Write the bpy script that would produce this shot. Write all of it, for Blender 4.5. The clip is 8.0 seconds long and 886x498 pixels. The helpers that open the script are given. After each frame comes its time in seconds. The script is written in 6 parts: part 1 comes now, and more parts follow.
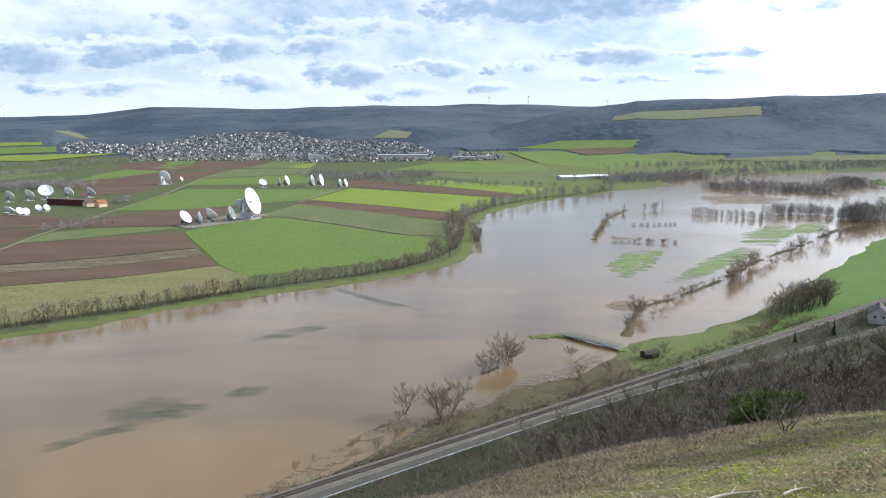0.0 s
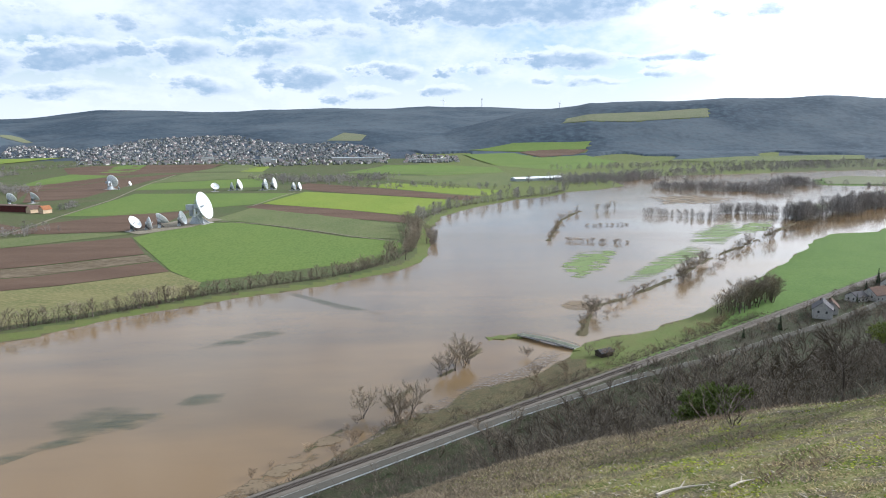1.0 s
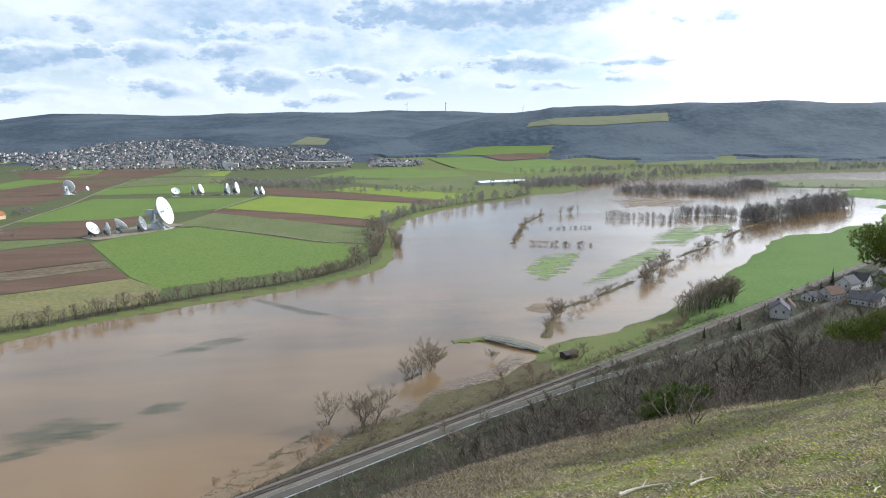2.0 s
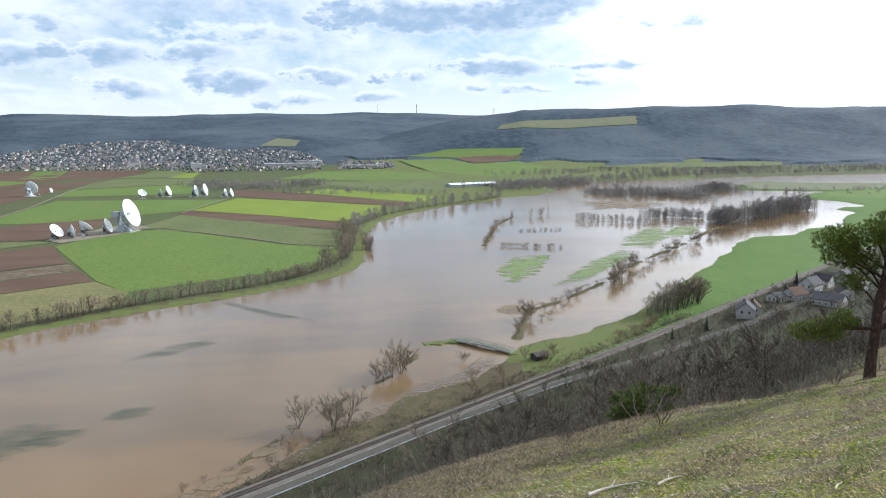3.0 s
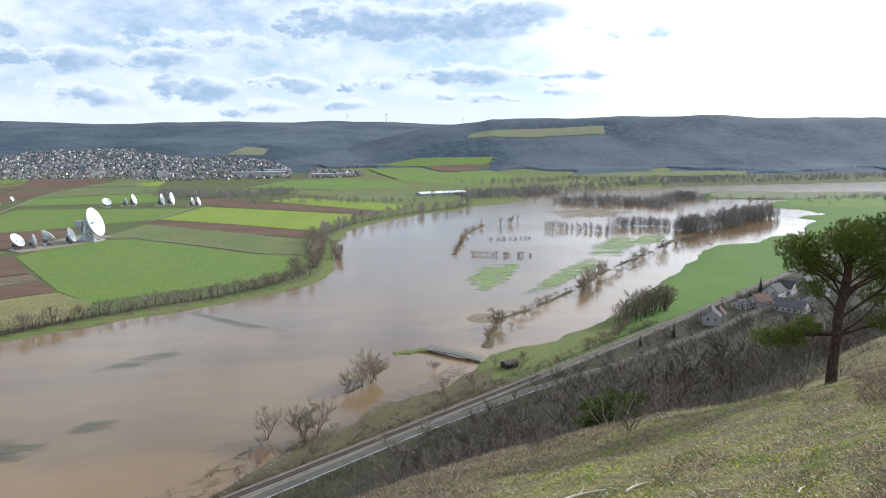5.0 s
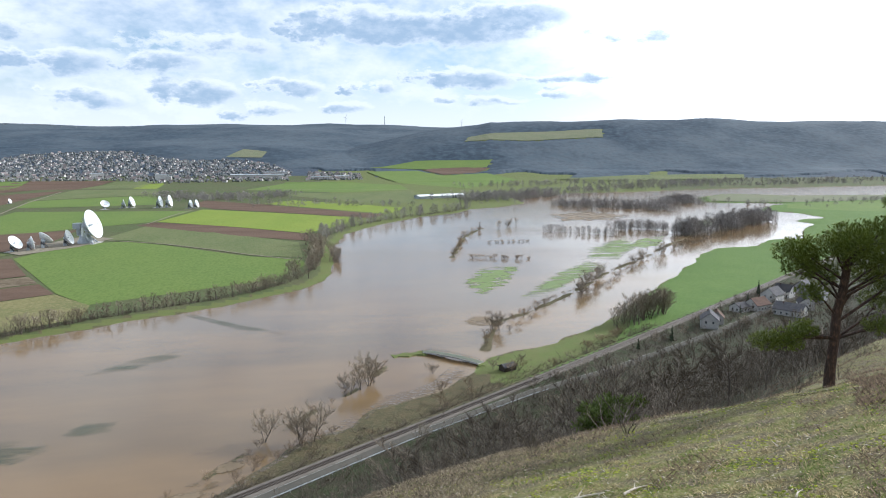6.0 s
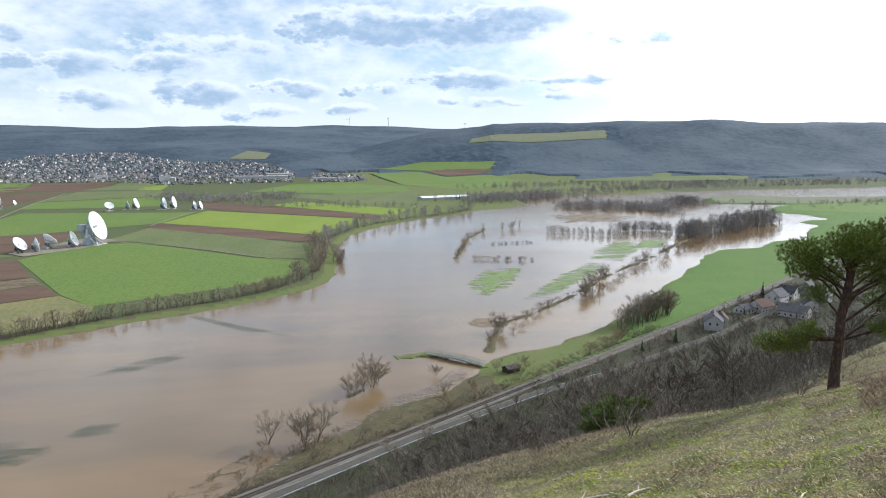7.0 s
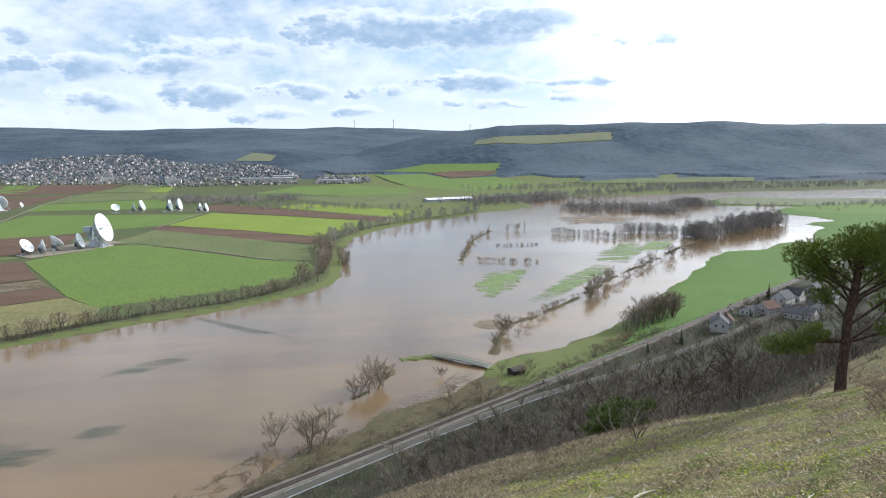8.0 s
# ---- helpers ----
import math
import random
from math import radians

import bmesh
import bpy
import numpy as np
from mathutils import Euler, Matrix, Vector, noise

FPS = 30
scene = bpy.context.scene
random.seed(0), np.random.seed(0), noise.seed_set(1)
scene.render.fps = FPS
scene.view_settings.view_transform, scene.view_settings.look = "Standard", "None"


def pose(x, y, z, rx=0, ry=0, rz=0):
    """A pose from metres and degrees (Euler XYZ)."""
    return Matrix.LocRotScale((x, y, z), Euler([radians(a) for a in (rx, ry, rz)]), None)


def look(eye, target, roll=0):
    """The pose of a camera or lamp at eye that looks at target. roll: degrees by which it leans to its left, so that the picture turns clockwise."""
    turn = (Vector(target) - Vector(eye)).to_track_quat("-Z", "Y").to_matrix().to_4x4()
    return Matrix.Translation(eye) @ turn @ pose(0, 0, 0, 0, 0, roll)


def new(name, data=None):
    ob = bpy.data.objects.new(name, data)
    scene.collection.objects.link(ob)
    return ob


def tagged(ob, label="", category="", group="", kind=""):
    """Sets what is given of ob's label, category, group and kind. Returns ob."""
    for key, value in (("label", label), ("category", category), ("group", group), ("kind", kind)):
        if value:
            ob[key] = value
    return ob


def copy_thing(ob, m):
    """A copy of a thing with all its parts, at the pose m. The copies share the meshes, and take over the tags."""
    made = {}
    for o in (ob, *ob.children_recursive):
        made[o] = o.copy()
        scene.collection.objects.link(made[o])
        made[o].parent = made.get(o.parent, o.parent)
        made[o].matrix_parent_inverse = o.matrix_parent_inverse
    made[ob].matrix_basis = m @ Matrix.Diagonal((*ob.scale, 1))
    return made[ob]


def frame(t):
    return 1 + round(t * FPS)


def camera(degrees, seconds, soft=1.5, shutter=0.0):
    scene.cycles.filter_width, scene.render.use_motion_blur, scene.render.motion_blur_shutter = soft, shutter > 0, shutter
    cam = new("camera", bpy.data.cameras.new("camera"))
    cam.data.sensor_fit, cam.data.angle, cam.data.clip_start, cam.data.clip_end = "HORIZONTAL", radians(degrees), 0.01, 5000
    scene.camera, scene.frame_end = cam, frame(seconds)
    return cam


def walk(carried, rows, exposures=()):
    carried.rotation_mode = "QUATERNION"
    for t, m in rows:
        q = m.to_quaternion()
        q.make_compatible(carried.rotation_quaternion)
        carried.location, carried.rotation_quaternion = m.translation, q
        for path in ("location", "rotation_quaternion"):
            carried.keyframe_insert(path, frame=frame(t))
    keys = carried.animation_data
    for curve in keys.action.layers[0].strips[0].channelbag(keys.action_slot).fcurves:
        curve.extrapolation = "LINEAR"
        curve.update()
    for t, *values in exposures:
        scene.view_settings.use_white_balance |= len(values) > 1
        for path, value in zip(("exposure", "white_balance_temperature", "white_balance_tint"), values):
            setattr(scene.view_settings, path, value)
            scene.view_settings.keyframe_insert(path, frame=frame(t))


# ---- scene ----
# camera: a hand-held pan on a hillside, about a hundred metres above the valley
cam = camera(61.99, 8.0, soft=1.0)
EXPOSURE = 0.58
ROWS = [
    (0.0, 0.0000, 0.000, 105.00, -9.526, 0.271, -0.000),
    (0.5, 0.0360, 0.000, 105.00, -9.532, 0.357, -1.728),
    (1.0, 0.0600, 0.000, 105.00, -9.355, 0.448, -3.498),
    (1.5, 0.0768, 0.000, 105.00, -9.157, 0.476, -5.017),
    (3.0, 0.1032, 0.000, 105.00, -8.923, 0.187, -8.489),
    (3.5, 0.1080, 0.000, 105.00, -8.727, 0.116, -9.481),
    (4.0, 0.1140, 0.000, 105.00, -8.563, 0.319, -9.788),
    (4.5, 0.1164, 0.000, 105.00, -8.404, 0.300, -10.540),
    (6.0, 0.1200, 0.000, 105.00, -8.029, -0.097, -10.936),
    (6.5, 0.1200, 0.000, 105.00, -7.943, -0.029, -10.938),
    (7.0, 0.1200, 0.000, 105.00, -7.915, -0.068, -10.667),
    (7.5, 0.1200, 0.000, 105.00, -7.816, -0.185, -10.526),
    (8.0, 0.1200, 0.000, 105.00, -7.773, -0.000, -10.278),
]
walk(cam, [(t, pose(x, y, z, 90 + pitch, roll, yaw)) for t, x, y, z, pitch, roll, yaw in ROWS], [(0.0, EXPOSURE, 5700, 10), (8.0, EXPOSURE, 5700, 10)])

# ---- light ----
SUN_AZ, SUN_EL = 72.0, 26.0  # degrees to the right of straight ahead, and above the horizon
SUN_DIR = Vector((math.sin(radians(SUN_AZ)) * math.cos(radians(SUN_EL)), math.cos(radians(SUN_AZ)) * math.cos(radians(SUN_EL)), math.sin(radians(SUN_EL))))


class Nodes:
    """Short hand for building a node tree."""

    def __init__(self, tree):
        self.tree = tree
        tree.nodes.clear()

    def add(self, kind, **sets):
        n = self.tree.nodes.new(kind)
        for k, v in sets.items():
            setattr(n, k, v)
        return n

    def put(self, value, socket):
        if isinstance(value, bpy.types.NodeSocket):
            self.tree.links.new(value, socket)
        else:
            socket.default_value = value

    def math(self, op, a, b=0.0, c=0.0, clamp=False):
        n = self.add("ShaderNodeMath", operation=op, use_clamp=clamp)
        for v, s in zip((a, b, c), n.inputs):
            self.put(v, s)
        return n.outputs[0]

    def noise(self, vec, scale, detail=4.0, rough=0.55):
        n = self.add("ShaderNodeTexNoise")
        if vec is not None:
            self.put(vec, n.inputs["Vector"])
        n.inputs["Scale"].default_value, n.inputs["Detail"].default_value, n.inputs["Roughness"].default_value = scale, detail, rough
        return n.outputs["Fac"]

    def range(self, value, lo, hi, to_lo=0.0, to_hi=1.0):
        n = self.add("ShaderNodeMapRange", interpolation_type="SMOOTHSTEP")
        for v, s in zip((value, lo, hi, to_lo, to_hi), n.inputs):
            self.put(v, s)
        return n.outputs[0]

    def mix(self, fac, a, b):
        n = self.add("ShaderNodeMix", data_type="RGBA")
        for v, s in ((fac, n.inputs[0]), (a, n.inputs[6]), (b, n.inputs[7])):
            self.put(v if isinstance(v, (float, int, bpy.types.NodeSocket)) else (*v[:3], 1.0), s)
        return n.outputs[2]

    def scaled(self, vec, scale):
        n = self.add("ShaderNodeMapping")
        self.put(vec, n.inputs[0])
        n.inputs["Scale"].default_value = scale
        return n.outputs[0]


# clouds that stand in the sky: azimuth, elevation, half width, half height (degrees), weight
CLOUDS = [(9.0, 8.6, 9.6, 1.5, 1.2), (4.1, 8.7, 5.6, 1.5, 1.15), (15.5, 9.4, 6.0, 1.2, 1.0), (-22.6, 5.2, 4.4, 1.3, 1.15), (-29.0, 4.6, 4.0, 1.2, 1.05), (-15.9, 5.7, 3.8, 1.1, 1.0),
          (-9.6, 5.6, 4.0, 0.9, 0.8), (-7.0, 3.9, 3.4, 0.95, 1.15), (-0.4, 4.2, 2.5, 0.75, 1.0), (5.4, 4.4, 2.0, 0.65, 1.0), (12.7, 4.9, 4.0, 0.95, 1.15), (20.6, 5.1, 5.6, 0.45, 0.9),
          (-14.4, 3.3, 3.2, 0.75, 0.9), (-24.7, 2.7, 5.5, 0.7, 0.7), (-2.3, 2.5, 2.8, 0.55, 0.75), (3.3, 2.8, 2.2, 0.55, 0.9), (14.1, 3.3, 4.2, 0.4, 0.65), (20.0, 3.9, 1.4, 0.4, 0.6),
          (-5.0, 7.0, 5.5, 0.8, 0.5), (-24.7, 7.9, 2.6, 0.5, 0.5), (-18.0, 7.8, 2.7, 0.6, 0.45), (26.5, 8.0, 5.0, 0.7, 0.35), (-36.0, 5.6, 5.0, 1.4, 0.9), (-44.0, 6.0, 7.0, 1.8, 0.7), (50.0, 8.0, 9.0, 1.5, 0.5)]
world = bpy.data.worlds.new("sky")
scene.world = world
world.use_nodes = True
W = Nodes(world.node_tree)
coord = W.add("ShaderNodeTexCoord").outputs["Generated"]
sep = W.add("ShaderNodeSeparateXYZ")
W.put(coord, sep.inputs[0])
sky = W.add("ShaderNodeTexSky", sky_type="NISHITA", sun_disc=False, sun_elevation=radians(SUN_EL), sun_rotation=radians(SUN_AZ), air_density=1.0, dust_density=0.3, ozone_density=3.0)
DEG = 57.2958
az = W.math("MULTIPLY", W.math("ARCTAN2", sep.outputs[0], sep.outputs[1]), DEG)
el = W.math("MULTIPLY", W.math("ARCSINE", sep.outputs[2]), DEG)
comb = W.add("ShaderNodeCombineXYZ")
W.put(W.math("MULTIPLY", az, 0.8), comb.inputs[0])
W.put(W.math("MULTIPLY", el, 1.5), comb.inputs[1])
ruffle = W.noise(comb.outputs[0], 0.55, 9.0, 0.6)
broad = W.noise(comb.outputs[0], 0.13, 5.0, 0.6)
wobble = W.noise(comb.outputs[0], 0.16, 6.0, 0.62)
wob_az = W.math("ADD", az, W.math("MULTIPLY", W.math("SUBTRACT", ruffle, 0.5), 9.0))
wob_el = W.math("ADD", el, W.math("MULTIPLY", W.math("SUBTRACT", wobble, 0.5), 3.0))


def cloud_body(up):
    """How deep in the clouds a direction lies, looked up a little higher by that many degrees."""
    got = -0.6
    for a, e, w, h, weight in CLOUDS:
        u = W.math("MULTIPLY_ADD", wob_az, 1.0 / w, -a / w)
        v = W.math("MULTIPLY_ADD", wob_el, 1.0 / h, (up - e) / h)
        m = W.math("MULTIPLY_ADD", W.math("MULTIPLY_ADD", u, u, W.math("MULTIPLY", v, v)), -weight, weight)
        got = W.math("MAXIMUM", got, m)
    return W.math("ADD", got, W.math("MULTIPLY", W.math("SUBTRACT", ruffle, 0.5), 3.0))


body = cloud_body(0.0)
thick = W.math("MULTIPLY", W.range(cloud_body(0.4), -0.3, 0.95), W.range(body, -0.2, 0.75))
# thin bright cloud, thicker towards the sun, and everywhere high up behind the camera
aim = W.add("ShaderNodeVectorMath", operation="DOT_PRODUCT")
W.put(coord, aim.inputs[0])
aim.inputs[1].default_value = SUN_DIR
glow = W.range(aim.outputs["Value"], 0.5, 0.97)
veil = W.range(W.math("ADD", W.math("ADD", broad, W.math("MULTIPLY", ruffle, 0.35)), W.math("MULTIPLY", glow, 0.75)), 0.38, 0.86)
veil = W.math("MAXIMUM", veil, W.math("MULTIPLY", W.range(body, -0.7, 0.45), 0.95))
veil = W.math("MAXIMUM", veil, W.math("MULTIPLY", W.range(el, 7.5, 0.5), 0.9))
white = W.mix(glow, (0.66, 0.68, 0.69), (1.7, 1.68, 1.62))
grey = W.mix(glow, (0.30, 0.385, 0.475), (0.55, 0.62, 0.69))
cloud = W.mix(W.math("MULTIPLY", thick, W.range(W.noise(comb.outputs[0], 0.9, 6.0, 0.6), 0.3, 0.6, 0.7, 1.0)), white, grey)
back_clear, back_cloud, both, out = W.add("ShaderNodeBackground"), W.add("ShaderNodeBackground"), W.add("ShaderNodeMixShader"), W.add("ShaderNodeOutputWorld")
W.put(sky.outputs[0], back_clear.inputs[0])
back_clear.inputs[1].default_value = 0.085
W.put(cloud, back_cloud.inputs[0])
back_cloud.inputs[1].default_value = 1.0
W.put(veil, both.inputs[0])
W.put(back_clear.outputs[0], both.inputs[1])
W.put(back_cloud.outputs[0], both.inputs[2])
W.put(both.outputs[0], out.inputs[0])

sun = new("sun", bpy.data.lights.new("sun", "SUN"))
sun.data.energy, sun.data.angle, sun.data.color = 3.3, radians(0.6), (1.0, 0.95, 0.87)
sun.matrix_world = look((0, 0, 300), Vector((0, 0, 300)) - SUN_DIR)


# ---- materials ----
def material(name, colors, size=(1.0, 0.1), rough=0.9, metal=0.0, bump=0.3, stretch=(1, 1, 1), spread=0.6, random_tint=0.0, spec=0.12, thin=0.0, island=0.0):
    """A surface of two or three base colours, mixed by a coarse and a fine grain (sizes in metres)."""
    mat = bpy.data.materials.new(name)
    mat.use_nodes = True
    N = Nodes(mat.node_tree)
    pos = N.add("ShaderNodeNewGeometry").outputs["Position"]
    pos = N.scaled(pos, stretch)
    coarse, fine = N.noise(pos, 1.0 / size[0], 4.0, 0.6), N.noise(pos, 1.0 / size[1], 3.0, 0.6)
    c = N.mix(N.range(coarse, 0.5 - 0.3 * spread, 0.5 + 0.3 * spread), colors[0], colors[1])
    if len(colors) > 2:
        c = N.mix(N.math("MULTIPLY", N.range(fine, 0.48, 0.68), 0.8), c, colors[2])
    hsv = N.add("ShaderNodeHueSaturation")
    value = N.range(fine, 0.25, 0.75, 0.8, 1.2)
    if random_tint:
        rnd = N.add("ShaderNodeObjectInfo").outputs["Random"]
        value = N.math("MULTIPLY", value, N.range(rnd, 0.0, 1.0, 1 - random_tint, 1 + random_tint))
    if island:
        rnd = N.add("ShaderNodeNewGeometry").outputs["Random Per Island"]
        value = N.math("MULTIPLY", value, N.range(rnd, 0.0, 1.0, 1 - island, 1 + island))
    N.put(value, hsv.inputs["Value"])
    N.put(c, hsv.inputs["Color"])
    p, o = N.add("ShaderNodeBsdfPrincipled"), N.add("ShaderNodeOutputMaterial")
    N.put(hsv.outputs[0], p.inputs["Base Color"])
    p.inputs["Roughness"].default_value, p.inputs["Metallic"].default_value = rough, metal
    p.inputs["Specular IOR Level"].default_value = spec
    if bump:
        b = N.add("ShaderNodeBump")
        b.inputs["Strength"].default_value, b.inputs["Distance"].default_value = bump, size[1]
        N.put(fine, b.inputs["Height"])
        N.put(b.outputs[0], p.inputs["Normal"])
    if thin:  # blades and needles let part of the light through
        t, both = N.add("ShaderNodeBsdfTranslucent"), N.add("ShaderNodeMixShader")
        N.put(hsv.outputs[0], t.inputs[0])
        both.inputs[0].default_value = thin
        N.put(p.outputs[0], both.inputs[1])
        N.put(t.outputs[0], both.inputs[2])
        N.put(both.outputs[0], o.inputs[0])
        return mat
    N.put(p.outputs[0], o.inputs[0])
    return mat


def water_material():
    mat = bpy.data.materials.new("muddy_water")
    mat.use_nodes = True
    N = Nodes(mat.node_tree)
    pos = N.add("ShaderNodeNewGeometry").outputs["Position"]
    turned = N.add("ShaderNodeMapping")
    N.put(pos, turned.inputs[0])
    turned.inputs["Rotation"].default_value = (0, 0, radians(-42))
    turned.inputs["Scale"].default_value = (0.35, 1.0, 1.0)
    silt = N.noise(turned.outputs[0], 0.02, 5.0, 0.55)
    c = N.mix(N.range(silt, 0.32, 0.68), (0.192, 0.124, 0.058), (0.138, 0.095, 0.050))
    wind = N.noise(turned.outputs[0], 0.011, 4.0, 0.6)
    p, o, b = N.add("ShaderNodeBsdfPrincipled"), N.add("ShaderNodeOutputMaterial"), N.add("ShaderNodeBump")
    N.put(c, p.inputs["Base Color"])
    reach = N.add("ShaderNodeSeparateXYZ")  # the open far reaches lie in the wind
    N.put(pos, reach.inputs[0])
    N.put(N.math("MAXIMUM", N.range(wind, 0.35, 0.7, 0.05, 0.17), N.range(reach.outputs[1], 500.0, 1350.0, 0.05, 0.15)), p.inputs["Roughness"])
    p.inputs["IOR"].default_value = 1.38
    ripple = N.noise(turned.outputs[0], 0.9, 3.0, 0.6)
    N.put(ripple, b.inputs["Height"])
    b.inputs["Strength"].default_value, b.inputs["Distance"].default_value = 0.10, 0.3
    N.put(b.outputs[0], p.inputs["Normal"])
    N.put(p.outputs[0], o.inputs[0])
    return mat


M = {}
M["water"] = water_material()
M["grass"] = material("river_meadow", [(0.078, 0.135, 0.028), (0.095, 0.15, 0.034), (0.085, 0.125, 0.03)], (40, 1.5), spread=0.9)
M["mud"] = material("silty_bank", [(0.105, 0.085, 0.045), (0.068, 0.066, 0.032), (0.135, 0.108, 0.066)], (5, 0.6), bump=0.8)
M["plain"] = material("valley_ground", [(0.075, 0.095, 0.035), (0.095, 0.09, 0.045), (0.06, 0.08, 0.03)], (60, 3))
M["fringe"] = material("olive_bank_grass", [(0.105, 0.13, 0.038), (0.12, 0.125, 0.045), (0.09, 0.115, 0.035)], (12, 1.0))
M["brush"] = material("brush_floor", [(0.05, 0.043, 0.028), (0.042, 0.055, 0.022), (0.065, 0.052, 0.038)], (6, 0.5), bump=1.0)
M["turf"] = material("dry_turf", [(0.135, 0.14, 0.034), (0.095, 0.074, 0.046), (0.30, 0.26, 0.155)], (0.55, 0.035), bump=1.0, spread=0.4)
# the hills' base colours are blue-grey to stand for distance haze
M["forest_floor"] = material("hazy_wooded_hill", [(0.038, 0.052, 0.074), (0.060, 0.074, 0.092), (0.046, 0.062, 0.076)], (200, 14), bump=0.2, spread=0.8)

# ---- terrain ----
def interp(x, xs, ys):
    return np.interp(x, xs, ys)


def smooth(t):
    t = np.clip(t, 0.0, 1.0)
    return t * t * (3 - 2 * t)


def poly_dist(x, y, pts, closed=True):
    """Distance to a polyline, and whether the place lies inside the closed polygon."""
    best = np.full(np.shape(x), 1e9)
    inside = np.zeros(np.shape(x), bool)
    n = len(pts)
    for i in range(n if closed else n - 1):
        (ax, ay), (bx, by) = pts[i], pts[(i + 1) % n]
        ex, ey = bx - ax, by - ay
        t = np.clip(((x - ax) * ex + (y - ay) * ey) / (ex * ex + ey * ey + 1e-9), 0, 1)
        best = np.minimum(best, np.hypot(x - ax - t * ex, y - ay - t * ey))
        if closed and abs(ey) > 1e-9:
            inside ^= ((ay > y) != (by > y)) & (x < ex * (y - ay) / ey + ax)
    return best, inside


def wav(x, y, size, seed=0.0):
    """A cheap smooth wander between about -1 and 1."""
    u, v = x / size + seed, y / size - seed * 1.7
    return (np.sin(1.9 * u + 1.3 * np.sin(1.1 * v + seed)) + np.sin(2.3 * v + 1.7 * np.sin(0.9 * u - seed))
            + 0.6 * np.sin(4.1 * u - 3.7 * v)) / 2.6


FLOOD = [(-600, 60), (-420, 230), (-300, 303), (-222, 356), (-191, 379), (-161, 411), (-127, 441), (-83, 472), (-52, 490), (-18, 523),
         (6, 550), (21, 586), (26, 628), (30, 751), (51, 872), (101, 970), (178, 1074), (236, 1116), (272, 1182), (330, 1211),
         (402, 1290), (422, 1448), (564, 1543), (703, 1559), (860, 1596), (1072, 1653), (1273, 1670), (1518, 1709), (1950, 1760), (1950, 1460), (1349, 1371), (1104, 1377), (1009, 1393),
         (910, 1465), (793, 1378), (733, 1252), (872, 1201), (822, 1171), (724, 1073), (751, 1048), (765, 1025), (758, 953), (700, 938), (681, 917), (680, 887), (677, 872),
         (631, 833), (564, 745), (520, 742), (476, 697), (417, 686), (367, 632), (344, 601), (277, 521), (208, 438), (183, 414), (152, 381), (118, 359), (90, 345), (81, 335)]
FLOOD += [(73, 322), (61, 307), (48, 296), (34, 286), (20, 275), (5, 260), (-12, 240), (-26, 222), (-38, 204), (-110, 110), (-250, -60)]
BANK = [(92, 360), (113, 416), (145, 444), (199, 504), (250, 568), (313, 635), (360, 690), (403, 739), (450, 790), (520, 850)]
SPIT = [(-46, 208), (-36, 225), (-20, 250), (-8, 268), (4, 288), (18, 305), (30, 322), (40, 345), (46, 357)]
HEDGE = [(139, 673), (181, 815), (209, 876), (228, 910)]
TRACK = [(45, 358), (30, 372), (24, 352), (40, 345)]
RX, RY, RO = 0.796, 0.605, 224.0  # direction of the railway, and where it crosses x = 0


def rail_sd(x, y):
    """Along the railway, and away from it towards the hill."""
    return x * RX + (y - RO) * RY, x * RY - (y - RO) * RX


def far_hills(x, y):
    yy = np.maximum(y, 1.0)
    a = np.clip(x / yy, -3, 3)
    yy = np.maximum(yy, np.hypot(x, y) * 0.55)
    back = interp(a, [-1.5, -0.6, -0.45, -0.39, -0.25, -0.17, 0.04, 0.13, 0.3, 0.6, 1.0, 2.0],
                  [150, 158, 176, 198, 192, 200, 212, 198, 196, 205, 215, 200])
    rise = np.clip((yy - 1950) / 2250, 0, 1.15)
    z = back * np.where(rise < 1, rise ** 1.65 * (1.65 - 0.65 * rise), 1.0)
    # the spur on the far side of the valley, nearer and to the right
    top = interp(a, [-0.12, 0.02, 0.16, 0.24, 0.26, 0.31, 0.42, 0.5, 0.6, 0.8, 1.2, 2.5], [0, 60, 150, 182, 196, 200, 210, 208, 216, 214, 205, 170])
    z = np.maximum(z, top * smooth((yy - 2150) / 1050))
    # the shoulder at the left end of the town
    left = interp(a, [-2.5, -0.75, -0.6, -0.52, -0.46, -0.4], [150, 150, 120, 105, 60, 0])
    z = np.maximum(z, left * smooth((yy - 2300) / 900))
    return z + smooth((yy - 2200) / 800) * 8 * wav(x, y, 300, 2.0)


